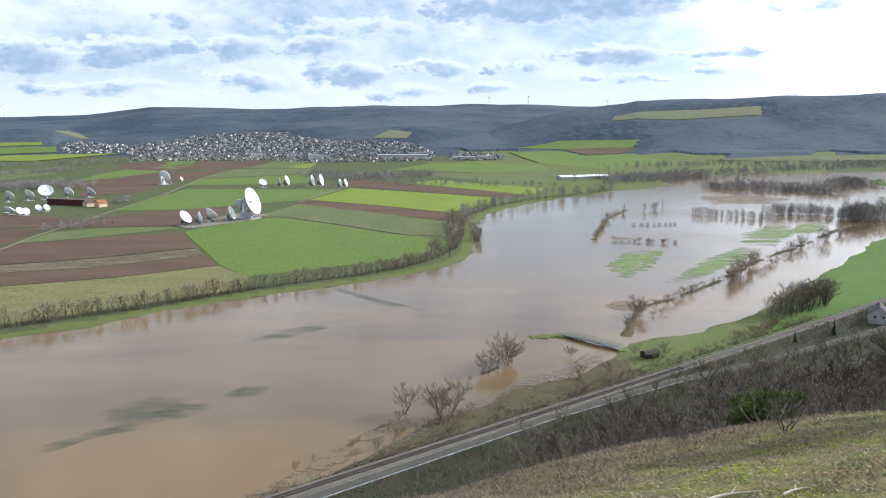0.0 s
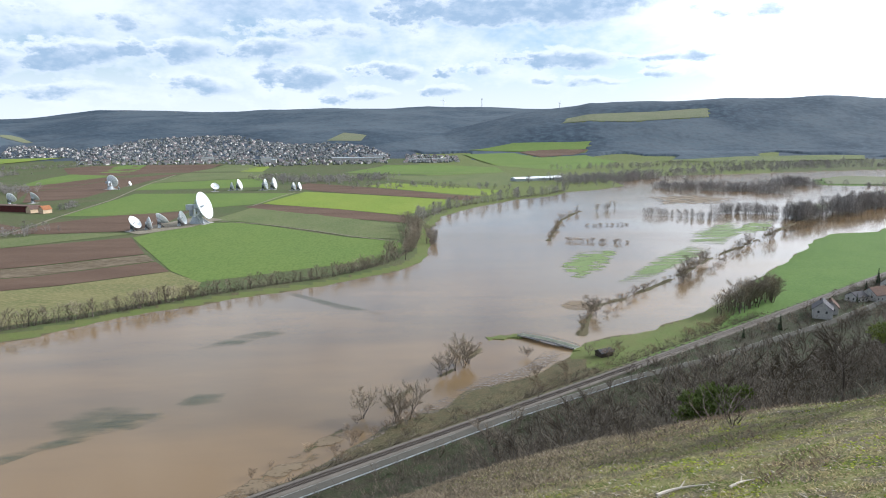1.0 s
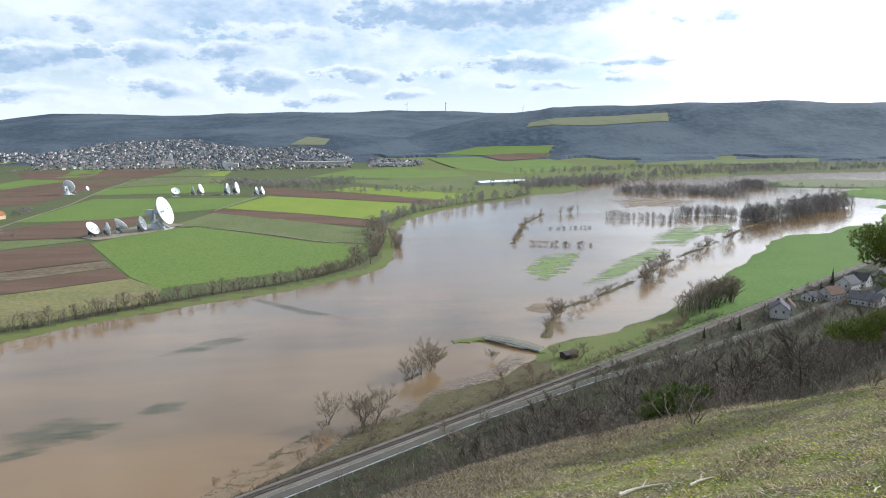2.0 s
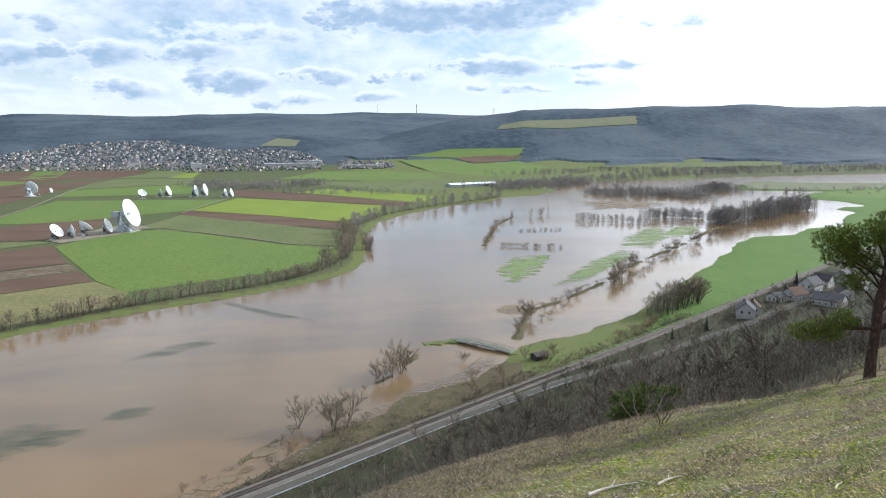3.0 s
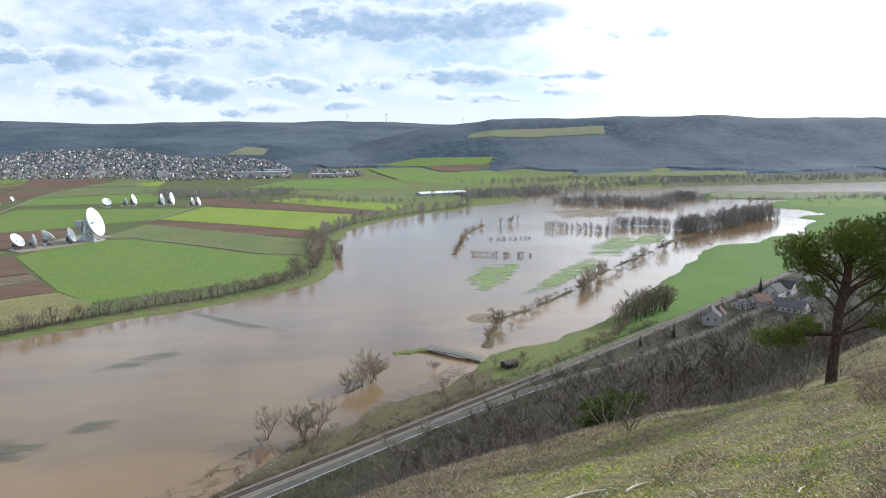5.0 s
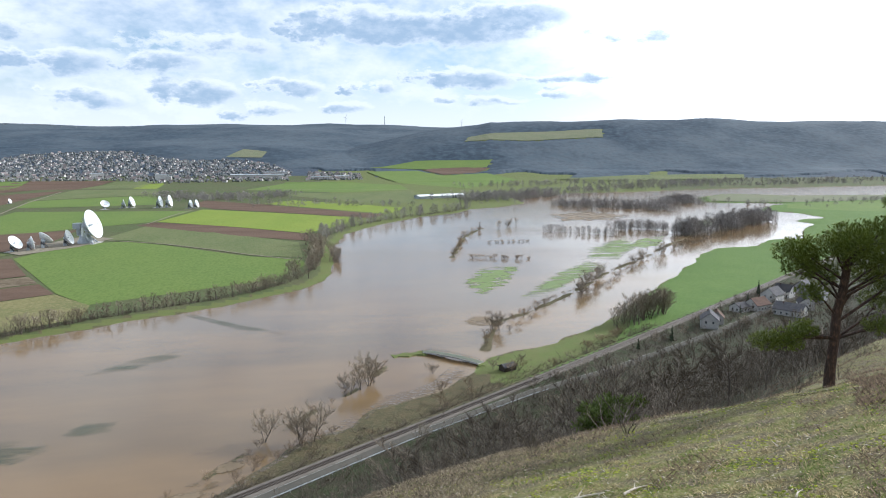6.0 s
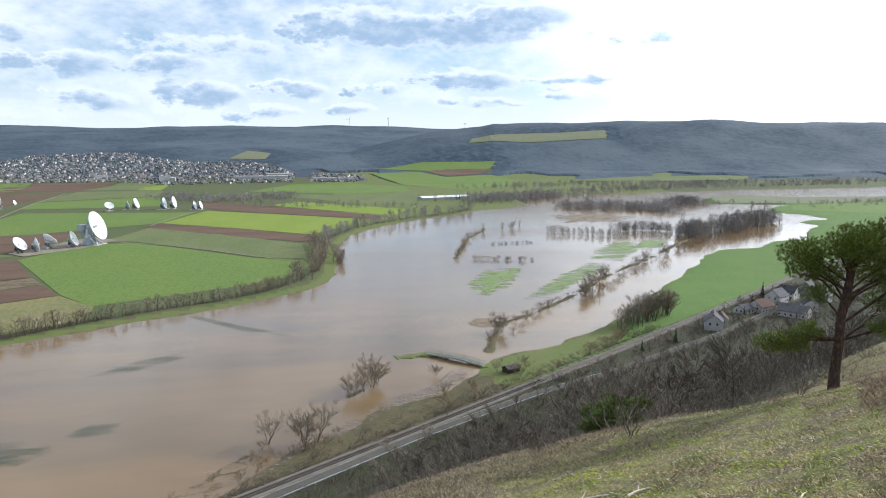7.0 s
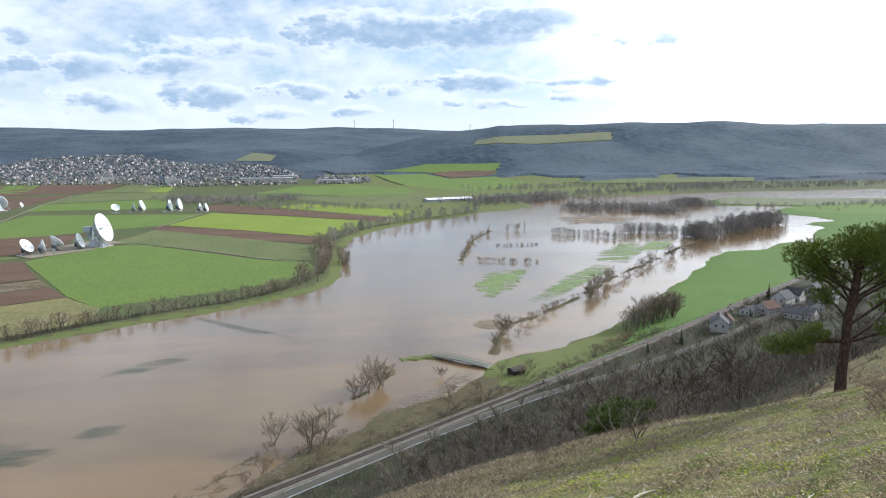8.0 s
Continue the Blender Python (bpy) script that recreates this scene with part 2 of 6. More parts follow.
def height(x, y):
    x, y = np.asarray(x, float), np.asarray(y, float)
    # plain
    z = 1.1 + 0.25 * wav(x, y, 70, 1.0) + smooth((y - 900) / 900) * 1.5
    d, inside = poly_dist(x, y, FLOOD)
    sd = np.where(inside, -d, d) + 3.0 * wav(x, y, 17, 5.0) + 1.2 * wav(x, y, 6, 3.0)
    z = np.where(sd < 14, np.minimum(z, 0.09 * sd), z)
    z = np.maximum(z, -1.6)
    # banks, spits and shoals that stand out of the flood
    for line, wide, top in ((BANK, 2.5, 0.2), (SPIT, 2.0, 0.1), (HEDGE, 4, 0.2)):
        q, _ = poly_dist(x, y, line, False)
        q = q + 1.8 * wav(x, y, 11, 7.0)
        z = np.maximum(z, top - np.maximum(q - wide * 0.3, 0) * 0.16 + 0.25 * wav(x, y, 9, 4.0))
    z = z + far_hills(x, y)
    # railway embankment, road shelf and the hill that the camera stands on
    s, dd = rail_sd(x, y)
    emb = 3.0 - np.maximum(np.abs(dd) - 4.0, 0) * 0.5
    toe = interp(s, [-400, 40, 220, 600], [17, 17, 52, 60])
    shelf = np.where(dd > 0, 3.2, -9.0)
    crest = np.maximum(98.15 - 0.1 * (s + 128), 30)
    edge = 168 + 2.5 * smooth((s + 122) / 10) + 0.7 * wav(s, dd, 7, 2.0)
    u = np.clip((dd - toe) / (edge - toe), 0, 1)
    hill = 3.2 + (crest - 3.2) * (0.35 * u + 0.65 * u ** 1.3)
    over = np.maximum(dd - edge, 0)
    hill = hill + 0.43 * np.minimum(over, 60) + 0.1 * np.clip(over - 60, 0, 400)
    near = smooth((u - 0.05) / 0.2)
    hill = hill + near * (1 - smooth((u - 0.8) / 0.16)) * 1.2 * wav(x, y, 8, 1.0) + smooth((u - 0.9) / 0.1) * 0.07 * wav(x, y, 1.6, 2.0)
    hill = np.where(dd > toe, hill, -9.0)
    return np.maximum(np.maximum(z, emb), np.maximum(shelf, hill))

def mesh_object(name, verts, faces, mats=(), index=None, smooth_shade=True):
    me = bpy.data.meshes.new(name)
    me.from_pydata(verts, [], faces)
    for m in mats:
        me.materials.append(m)
    if index is not None:
        me.polygons.foreach_set("material_index", np.asarray(index, np.int32))
    if smooth_shade:
        me.polygons.foreach_set("use_smooth", np.ones(len(me.polygons), bool))
    me.update()
    return new(name, me)


def part(name, bm, mat, parent, label="", smooth_shade=False):
    me = bpy.data.meshes.new(name)
    for f in bm.faces:
        f.smooth = smooth_shade
    bm.to_mesh(me)
    bm.free()
    me.materials.append(mat)
    ob = new(name, me)
    ob.parent = parent
    return tagged(ob, label)


# the ground: one sheet round the camera's hill, finer where it is looked at
angles = np.radians(np.concatenate([np.arange(-180, -40, 4.0), np.arange(-40, 50, 0.2), np.arange(50, 180, 4.0)]))
radii = np.concatenate([[0.6], np.geomspace(1.5, 150, 150), np.geomspace(152.5, 4950, 260)])
AA, RR = np.meshgrid(angles, radii, indexing="ij")
GX, GY = RR * np.sin(AA), RR * np.cos(AA)
GZ = height(GX, GY)
na, nr = AA.shape
ids = np.arange(na * nr).reshape(na, nr)
nxt = np.roll(ids, -1, axis=0)
quads = np.stack([ids[:, :-1], ids[:, 1:], nxt[:, 1:], nxt[:, :-1]], -1).reshape(-1, 4)
cx, cy = GX.ravel()[quads].mean(1), GY.ravel()[quads].mean(1)
cz = GZ.ravel()[quads].mean(1)
s_, d_ = rail_sd(cx, cy)
zone = np.full(len(quads), 2)                                   # open plain
hills = far_hills(cx, cy)
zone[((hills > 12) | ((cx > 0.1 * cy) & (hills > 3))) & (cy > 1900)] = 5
q1, ins = poly_dist(cx, cy, FLOOD)
zone[(cz < 0.75) & (cy < 1700)] = 1
zone[~ins & (d_ < -60) & (cx < 60) & (cy < 1050) & (q1 < 10)] = 6
zone[(d_ < 0) & (s_ > 132) & (cy < 1500) & ~ins & (cx > 60)] = 0
zone[(d_ < 1) & (d_ > -60) & (s_ > -200) & (s_ < 132)] = 1
zone[(d_ < -4) & (s_ > 118 + 6 * wav(cx, cy, 9, 3.0)) & (s_ < 215 - 2.2 * (d_ + 10) + 8 * wav(cx, cy, 14, 6.0)) & ~ins & (cx > 60)] = 6
zone[(d_ > -3) & (cy < 900)] = 3
zone[d_ > 166.5 + 1.5 * wav(cx, cy, 3.0, 2.0)] = 4
faces = [tuple(q) for q in quads.tolist()]
faces.append(tuple(ids[:, 0].tolist()))
zone = np.append(zone, 4)
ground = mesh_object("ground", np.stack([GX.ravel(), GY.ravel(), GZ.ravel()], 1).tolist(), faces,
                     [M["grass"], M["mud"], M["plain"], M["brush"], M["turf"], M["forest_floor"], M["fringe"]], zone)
tagged(ground, "valley floor with meadows, wooded hills and a dry grassy slope", "ground", kind="structure")

wverts = [(-2500, -300), (2500, -300), (2500, 1900), (-2500, 1900)]
water = mesh_object("water", [(x, y, 0.0) for x, y in wverts], [(0, 1, 2, 3)], [M["water"]])
tagged(water, "brown silty flood water over the river meadows", "water", kind="structure")


def patch(name, outline, mat, label, category="field", lift=0.22, cell=40.0):
    """A field: a thin sheet of soil or crop over the ground, cut along a coarse grid so that it follows the slopes."""
    bm = bmesh.new()
    bm.faces.new([bm.verts.new((x, y, 0)) for x, y in outline])
    xs, ys = [p[0] for p in outline], [p[1] for p in outline]
    for axis, lo, hi in ((0, min(xs), max(xs)), (1, min(ys), max(ys))):
        c = math.floor(lo / cell) * cell + cell
        while c < hi:
            co, no = ((c, 0, 0), (1, 0, 0)) if axis == 0 else ((0, c, 0), (0, 1, 0))
            bmesh.ops.bisect_plane(bm, geom=bm.verts[:] + bm.edges[:] + bm.faces[:], plane_co=co, plane_no=no)
            c += cell
    bmesh.ops.triangulate(bm, faces=bm.faces[:])
    for v in bm.verts:
        v.co.z = float(height(v.co.x, v.co.y)) + lift + (1.5 if v.co.y > 2000 else 0.0)
    bmesh.ops.recalc_face_normals(bm, faces=bm.faces[:])
    if sum(f.normal.z for f in bm.faces) < 0:
        bmesh.ops.reverse_faces(bm, faces=bm.faces[:])
    me = bpy.data.meshes.new(name)
    bm.to_mesh(me)
    bm.free()
    me.materials.append(mat)
    return tagged(new(name, me), label, category, kind="structure")

# ---- fields, as outlines in the plan ----
FIELDS = [
    ("green", "bright green winter wheat field beside the big dish", [(-259, 728), (-170, 550), (-138, 507), (-94, 533), (-20, 579), (4, 649), (-2, 683), (-46, 704), (-139, 799), (-185, 840), (-233, 827)]),
    ("olive", "dull green sown field along a farm track", [(-219, 852), (-195, 994), (-101, 910), (-3, 799), (1, 691), (-47, 711), (-112, 784), (-187, 852)]),
    ("soil", "narrow strip of brown ploughed soil", [(-208, 1003), (-192, 1040), (-102, 981), (7, 876), (13, 807), (-56, 857), (-132, 931)]),
    ("bright", "yellow-green strip of winter crop", [(-191, 1048), (-154, 1234), (-39, 1154), (72, 1066), (58, 978), (7, 881), (-77, 960)]),
    ("soil", "brown harrowed strip between green crops", [(-138, 1243), (-187, 1327), (-173, 1422), (-65, 1317), (123, 1101), (97, 1050), (72, 1074)]),
    ("bright", "narrow bright green strip", [(-64, 1331), (-10, 1409), (168, 1215), (132, 1110)]),
    ("green", "wide green band of winter cereal", [(-413, 924), (-430, 1234), (-167, 1210), (-193, 1048), (-263, 991), (-324, 926)]),
    ("soil", "brown ploughed band near the dishes", [(-402, 771), (-394, 859), (-346, 927), (-266, 962), (-265, 904), (-260, 813), (-285, 777), (-359, 767)]),
    ("olive", "olive stubble strip beside a dirt track", [(-386, 659), (-390, 726), (-360, 758), (-290, 773), (-271, 755), (-347, 684)]),
    ("soil", "dark brown ploughed field", [(-401, 555), (-387, 635), (-384, 655), (-346, 681), (-261, 729), (-215, 629), (-283, 580), (-339, 554)]),
    ("soil_pale", "pale worn strip of ploughed soil", [(-357, 492), (-338, 551), (-281, 578), (-213, 626), (-196, 595), (-267, 538), (-320, 522)]),
    ("soil", "dark brown ploughed field along the meadow", [(-333, 458), (-319, 520), (-266, 535), (-194, 591), (-171, 549), (-231, 504), (-293, 476)]),
    ("tan", "tawny winter meadow behind the bank hedge", [(-255, 346), (-331, 455), (-292, 475), (-230, 502), (-170, 547), (-136, 505), (-132, 467), (-179, 424), (-235, 378)]),
    ("green", "green strip behind the small dishes", [(-454, 1304), (-483, 1453), (-291, 1590), (-239, 1341)]),
    ("olive", "olive fallow strip below the town", [(-486, 1468), (-497, 1786), (-318, 1794), (-294, 1607)]),
    ("bright", "small light green plot", [(-382, 1825), (-395, 1999), (-345, 2017), (-328, 1817)]),
    ("soil", "brown field round the far dish", [(-547, 1106), (-623, 1281), (-578, 1666), (-510, 1763), (-504, 1484), (-498, 1343), (-487, 1166)]),
    ("green", "green strip on the far plain", [(-706, 1410), (-753, 1603), (-770, 1854), (-639, 1729), (-668, 1496)]),
    ("green", "green plot below the town", [(-715, 1804), (-775, 2100), (-699, 2113), (-646, 1824)]),
    ("soil", "brown plot below the town", [(-643, 1822), (-696, 2114), (-487, 2102), (-503, 1810)]),
    ("olive", "olive strip at the edge of the town", [(-503, 1833), (-475, 2082), (-382, 2098), (-372, 1847)]),
    ("bright", "yellow-green hillside strip", [(-1366, 2124), (-1290, 2158), (-1186, 2150), (-1030, 2380), (-1298, 2357), (-1487, 2314)]),
    ("green", "green hillside strip", [(-1511, 2352), (-1420, 2380), (-1268, 2437), (-1349, 2596), (-1660, 2589)]),
    ("bright", "pale hillside strip left of the town", [(-1668, 2601), (-1423, 2641), (-1451, 2697), (-1697, 2648)]),
    ("olive", "olive strip between hedges", [(-895, 1384), (-868, 1447), (-858, 1665), (-971, 1757), (-1074, 1665)]),
    ("green", "green field beyond the hedge", [(-125, 1733), (-37, 2019), (132, 2027), (253, 1893), (245, 1682), (93, 1616)]),
    ("olive", "olive field by the long shed", [(50, 1421), (-121, 1673), (91, 1579), (254, 1660), (207, 1314), (144, 1293)]),
    ("green", "green sloping pasture under the woods", [(226, 2461), (395, 2530), (655, 2499), (613, 2402), (393, 2399)]),
    ("soil", "brown plot on the slope", [(391, 2385), (472, 2429), (619, 2392), (551, 2295), (435, 2233)]),
    ("green", "green pasture near the flood edge", [(206, 2338), (370, 2367), (423, 2215), (581, 2277), (620, 2057), (387, 1715), (264, 1975)]),
    ("pale_meadow", "meadow clearing on the wooded spur", [(618, 2766), (655, 2839), (901, 2876), (1219, 2884), (1176, 2765), (860, 2740)]),
    ("olive", "pale strip of meadow at the foot of the woods", [(734, 2070), (1024, 2185), (1313, 2201), (1419, 2180), (1339, 2054), (937, 1997)]),
    ("pale_meadow", "small clearing in the woods above the town", [(-262, 2784), (-214, 3011), (-120, 2924), (-135, 2785)]),
    ("pale_meadow", "bare slope in the woods", [(-1525, 2923), (-1555, 3119), (-1369, 2893), (-1377, 2864)]),
    ("pale_meadow", "pale meadow between two arms of the flood", [(815, 1370), (905, 1440), (1009, 1378), (1104, 1362), (1330, 1360), (1215, 1250), (1097, 1240), (880, 1212), (755, 1260)]),
    ("green", "green pasture on the far bank", [(850, 1170), (932, 1200), (1097, 1226), (1190, 1215), (985, 985), (870, 1035), (800, 1100)]),
    ("soil", "brown ploughed field beside the dish compound", [(-532, 879), (-511, 894), (-444, 851), (-408, 820), (-405, 799), (-412, 760), (-437, 765), (-470, 740)]),
    ("soil", "brown ploughed plot by the farm track", [(-490, 738), (-427, 750), (-408, 751), (-398, 682), (-392, 635), (-450, 600)]),
    ("soil", "wide brown field below the town", [(-888, 2030), (-840, 2090), (-720, 2080), (-559, 1866), (-625, 1706), (-777, 1797)]),
    ("soil", "brown band behind the tower dish", [(-700, 1400), (-668, 1490), (-645, 1650), (-585, 1660), (-628, 1285), (-575, 1150)]),
]
M["green"] = material("winter_crop", [(0.098, 0.148, 0.034), (0.122, 0.168, 0.038), (0.105, 0.138, 0.036)], (55, 2), bump=0.1, stretch=(1, 0.4, 1), spread=1.0)
M["bright"] = material("young_crop", [(0.145, 0.20, 0.028), (0.185, 0.225, 0.036), (0.15, 0.185, 0.036)], (50, 2), bump=0.1, stretch=(1, 0.4, 1), spread=1.0)
M["olive"] = material("sown_field", [(0.10, 0.125, 0.045), (0.125, 0.14, 0.055), (0.11, 0.11, 0.055)], (45, 2), stretch=(1, 0.4, 1))
M["tan"] = material("winter_meadow", [(0.17, 0.155, 0.065), (0.125, 0.13, 0.05), (0.21, 0.175, 0.09)], (22, 1.2), stretch=(0.4, 1, 1))
M["pale_meadow"] = material("pale_winter_grass", [(0.135, 0.15, 0.082), (0.165, 0.165, 0.10), (0.115, 0.125, 0.075)], (70, 4), spread=0.9)
M["soil"] = material("ploughed_soil", [(0.095, 0.06, 0.04), (0.125, 0.082, 0.055), (0.08, 0.05, 0.035)], (30, 1.5), stretch=(0.25, 1, 1))
M["soil_pale"] = material("worn_soil", [(0.15, 0.115, 0.075), (0.10, 0.075, 0.045), (0.17, 0.14, 0.10)], (14, 1.5), stretch=(0.25, 1, 1))
for k, (kind, label, outline) in enumerate(FIELDS):
    patch("field", outline, M[kind], label, lift=0.2 + 0.03 * (k % 5))


# ---- farm tracks and the dishes' gravel pad ----
M["dirt"] = material("pale_dirt_track", [(0.22, 0.19, 0.14), (0.16, 0.14, 0.10), (0.26, 0.23, 0.18)], (6, 0.5))
TRACKS = [
    ("pale dirt farm track between the fields", 3.2, [(-378, 574), (-381, 625), (-393, 700), (-403, 823), (-416, 949), (-429, 1129), (-473, 1408), (-506, 1723)]),
    ("narrow pale track beside the green field", 2.2, [(-207, 852), (-140, 809), (-85, 756), (-47, 715), (0, 673)]),
    ("narrow dark field track", 2.5, [(-199, 1018), (-186, 1126), (-169, 1227)]),
    ("pale lane below the town", 4, [(-127, 1759), (-6, 1727), (150, 1694), (258, 1685)]),
]
for label, wide, line in TRACKS:
    left, right = [], []
    for k, (x, y) in enumerate(line):
        (ax, ay), (bx, by) = line[max(k - 1, 0)], line[min(k + 1, len(line) - 1)]
        n = math.hypot(bx - ax, by - ay)
        ox, oy = (by - ay) / n * wide / 2, -(bx - ax) / n * wide / 2
        left.append((x - ox, y - oy))
        right.append((x + ox, y + oy))
    patch("farm_track", left + right[::-1], M["dirt"], label, "track", lift=0.42)
patch("gravel_pad", [(-261, 750), (-223, 802), (-205, 868), (-239, 898), (-270, 823), (-277, 767)], M["dirt"], "grey gravel pad under the group of dishes", "gravel", lift=0.45)

# ---- drowned meadows that just reach the surface of the flood ----
def shoal_material(name, grass, cover, stretch, turn=0.0, size=0.12, soft=0.14, most=1.0):
    """Grass seen in streaks where it reaches through the water; the gaps let the flood show."""
    mat = bpy.data.materials.new(name)
    mat.use_nodes = True
    N = Nodes(mat.node_tree)
    pos = N.add("ShaderNodeNewGeometry").outputs["Position"]
    t = N.add("ShaderNodeMapping")
    N.put(pos, t.inputs[0])
    t.inputs["Rotation"].default_value, t.inputs["Scale"].default_value = (0, 0, radians(turn)), stretch
    streak = N.noise(t.outputs[0], size, 5.0, 0.65)
    fine = N.noise(pos, 0.9, 3.0, 0.6)
    p, clear, both, o = N.add("ShaderNodeBsdfPrincipled"), N.add("ShaderNodeBsdfTransparent"), N.add("ShaderNodeMixShader"), N.add("ShaderNodeOutputMaterial")
    N.put(N.mix(fine, grass, (grass[0] * 1.4, grass[1] * 1.25, grass[2] * 1.3)), p.inputs["Base Color"])
    p.inputs["Roughness"].default_value = 0.8
    rim = N.add("ShaderNodeAttribute", attribute_name="cover").outputs["Fac"]
    reach = N.math("MULTIPLY_ADD", rim, 0.42, N.math("ADD", streak, N.math("MULTIPLY", fine, 0.12)))
    N.put(N.range(reach, 1.02 - cover * 0.25, 1.02 + soft - cover * 0.25, 0.0, most), both.inputs[0])
    N.put(clear.outputs[0], both.inputs[1])
    N.put(p.outputs[0], both.inputs[2])
    N.put(both.outputs[0], o.inputs[0])
    return mat


def shoal(outline, mat, label, level):
    """A sheet at the water's surface whose grass thins out towards its rim."""
    cx_, cy_ = sum(p[0] for p in outline) / len(outline), sum(p[1] for p in outline) / len(outline)
    dense = []
    for (ax, ay), (bx, by) in zip(outline, outline[1:] + outline[:1]):
        dense += [(ax + (bx - ax) * k / 4, ay + (by - ay) * k / 4) for k in range(4)]
    bm = bmesh.new()
    layer = bm.verts.layers.float.new("cover")
    rings = []
    for f, c in ((1.35, 0.0), (0.95, 0.75), (0.55, 1.0)):
        ring = [bm.verts.new((cx_ + (x - cx_) * f, cy_ + (y - cy_) * f, level)) for x, y in dense]
        for v in ring:
            v[layer] = c
        rings.append(ring)
    for a, b in zip(rings, rings[1:]):
        for k in range(len(a)):
            j = (k + 1) % len(a)
            bm.faces.new((a[k], a[j], b[j], b[k]))
    bm.faces.new(rings[-1])
    bmesh.ops.recalc_face_normals(bm, faces=bm.faces[:])
    if sum(f.normal.z for f in bm.faces) < 0:
        bmesh.ops.reverse_faces(bm, faces=bm.faces[:])
    me = bpy.data.meshes.new("drowned_meadow")
    bm.to_mesh(me)
    bm.free()
    me.materials.append(mat)
    return tagged(new("drowned_meadow", me), label, "meadow", kind="structure")


SHOALS = [
    ("green", "patch of green grass just above the flood", [(124, 549), (153, 611), (187, 614), (163, 554), (146, 521), (124, 494)]),
    ("stripe", "striped green meadow rising out of the flood", [(145, 480), (206, 572), (263, 639), (257, 592), (215, 544), (169, 486)]),
    ("stripe", "streaky green meadow beside the bank", [(260, 640), (292, 711), (367, 793), (353, 722), (289, 635)]),
    ("green", "green strip between the bank and the flood", [(342, 724), (379, 775), (412, 785), (374, 718), (342, 698)]),
    ("brown", "brown reeds round an island tree", [(95, 423), (105, 436), (118, 426), (111, 408), (99, 408)]),
    ("dim", "sunken grass showing faintly through the water", [(-109, 257), (-105, 269), (-90, 271), (-88, 263), (-96, 254)]),
    ("dim", "long dim streak of sunken grass", [(-136, 230), (-125, 243), (-108, 253), (-105, 247), (-121, 237), (-130, 225)]),
    ("dim", "broad sunken meadow under thin water", [(-128, 262), (-112, 276), (-99, 273), (-91, 267), (-97, 258), (-105, 250), (-116, 246)]),
    ("dim", "dim sunken grass in the brown water", [(-87, 278), (-82, 288), (-71, 288), (-71, 278), (-81, 274)]),
    ("dim", "thin sunken track across the flood", [(-72, 469), (-69, 473), (-36, 437), (-13, 417), (-13, 412), (-39, 429)]),
    ("dim", "rippled streak over sunken grass", [(-100, 350), (-84, 372), (-65, 384), (-62, 375), (-81, 356)]),
    ("brown", "silty shoal along the near bank", [(-59, 195), (-46, 213), (-35, 231), (-20, 252), (-14, 253), (-27, 226), (-41, 203), (-49, 194)]),
    ("brown", "trampled reeds in the shallow water", [(-5, 235), (18, 265), (40, 289), (67, 318), (75, 318), (49, 283), (24, 259), (1, 232)]),
    ("brown", "brown flooded reeds before the far woods", [(373, 1079), (452, 1104), (493, 1038), (432, 972), (359, 977)]),
    ("debris", "grey driftwood and broken reeds washed against the bank", [(20, 278), (34, 299), (47, 306), (62, 320), (68, 333), (80, 337), (76, 325), (64, 308), (50, 294), (34, 283), (22, 272)]),
    ("debris", "washed-up reeds along the near bank", [(-30, 214), (-12, 243), (5, 264), (20, 280), (26, 277), (10, 256), (-8, 235), (-24, 212)]),
    ("green", "low green islands in the far flood", [(526, 924), (591, 976), (555, 904), (522, 868)]),
]
SHOAL_MATS = {"green": shoal_material("drowned_grass", (0.10, 0.15, 0.035), 0.75, (0.5, 1.0, 1.0), -35),
              "stripe": shoal_material("striped_drowned_grass", (0.10, 0.15, 0.04), 0.62, (0.12, 1.6, 1.0), 5, 0.16),
              "dim": shoal_material("sunken_grass", (0.06, 0.085, 0.055), 1.2, (0.4, 1.2, 1.0), -40, 0.08, 0.6, 0.72),
              "debris": shoal_material("washed_up_debris", (0.15, 0.13, 0.10), 0.62, (0.7, 1.6, 1.0), -38, 0.45, 0.25, 0.9),
              "brown": shoal_material("drowned_reeds", (0.13, 0.10, 0.055), 0.65, (0.5, 1.0, 1.0), -35)}
for k, (kind, label, outline) in enumerate(SHOALS):
    shoal(outline, SHOAL_MATS[kind], label, 0.03 + 0.012 * k)

# ---- shared shapes ----
def box(bm, size, at=(0, 0, 0), turn=None):
    m = Matrix.Translation(at) @ (turn or Matrix.Identity(4)) @ Matrix.Diagonal((*size, 1))
    bmesh.ops.create_cube(bm, size=1.0, matrix=m)


def rod(bm, a, b, r, r2=None, sides=6):
    a, b = Vector(a), Vector(b)
    d = b - a
    m = Matrix.Translation((a + b) / 2) @ d.to_track_quat("Z", "Y").to_matrix().to_4x4()
    bmesh.ops.create_cone(bm, cap_ends=True, segments=sides, radius1=r, radius2=r if r2 is None else r2, depth=d.length, matrix=m)


def lathe(bm, profile, sides=32, m=Matrix.Identity(4)):
    """A surface of revolution about z through the (radius, z) pairs."""
    rings = [[bm.verts.new(m @ Vector((r * math.cos(2 * math.pi * k / sides), r * math.sin(2 * math.pi * k / sides), z))) for k in range(sides)] for r, z in profile]
    for a, b in zip(rings, rings[1:]):
        for k in range(sides):
            bm.faces.new((a[k], a[(k + 1) % sides], b[(k + 1) % sides], b[k]))
    return rings


def on_ground(x, y, lift=0.0):
    return float(height(x, y)) + lift


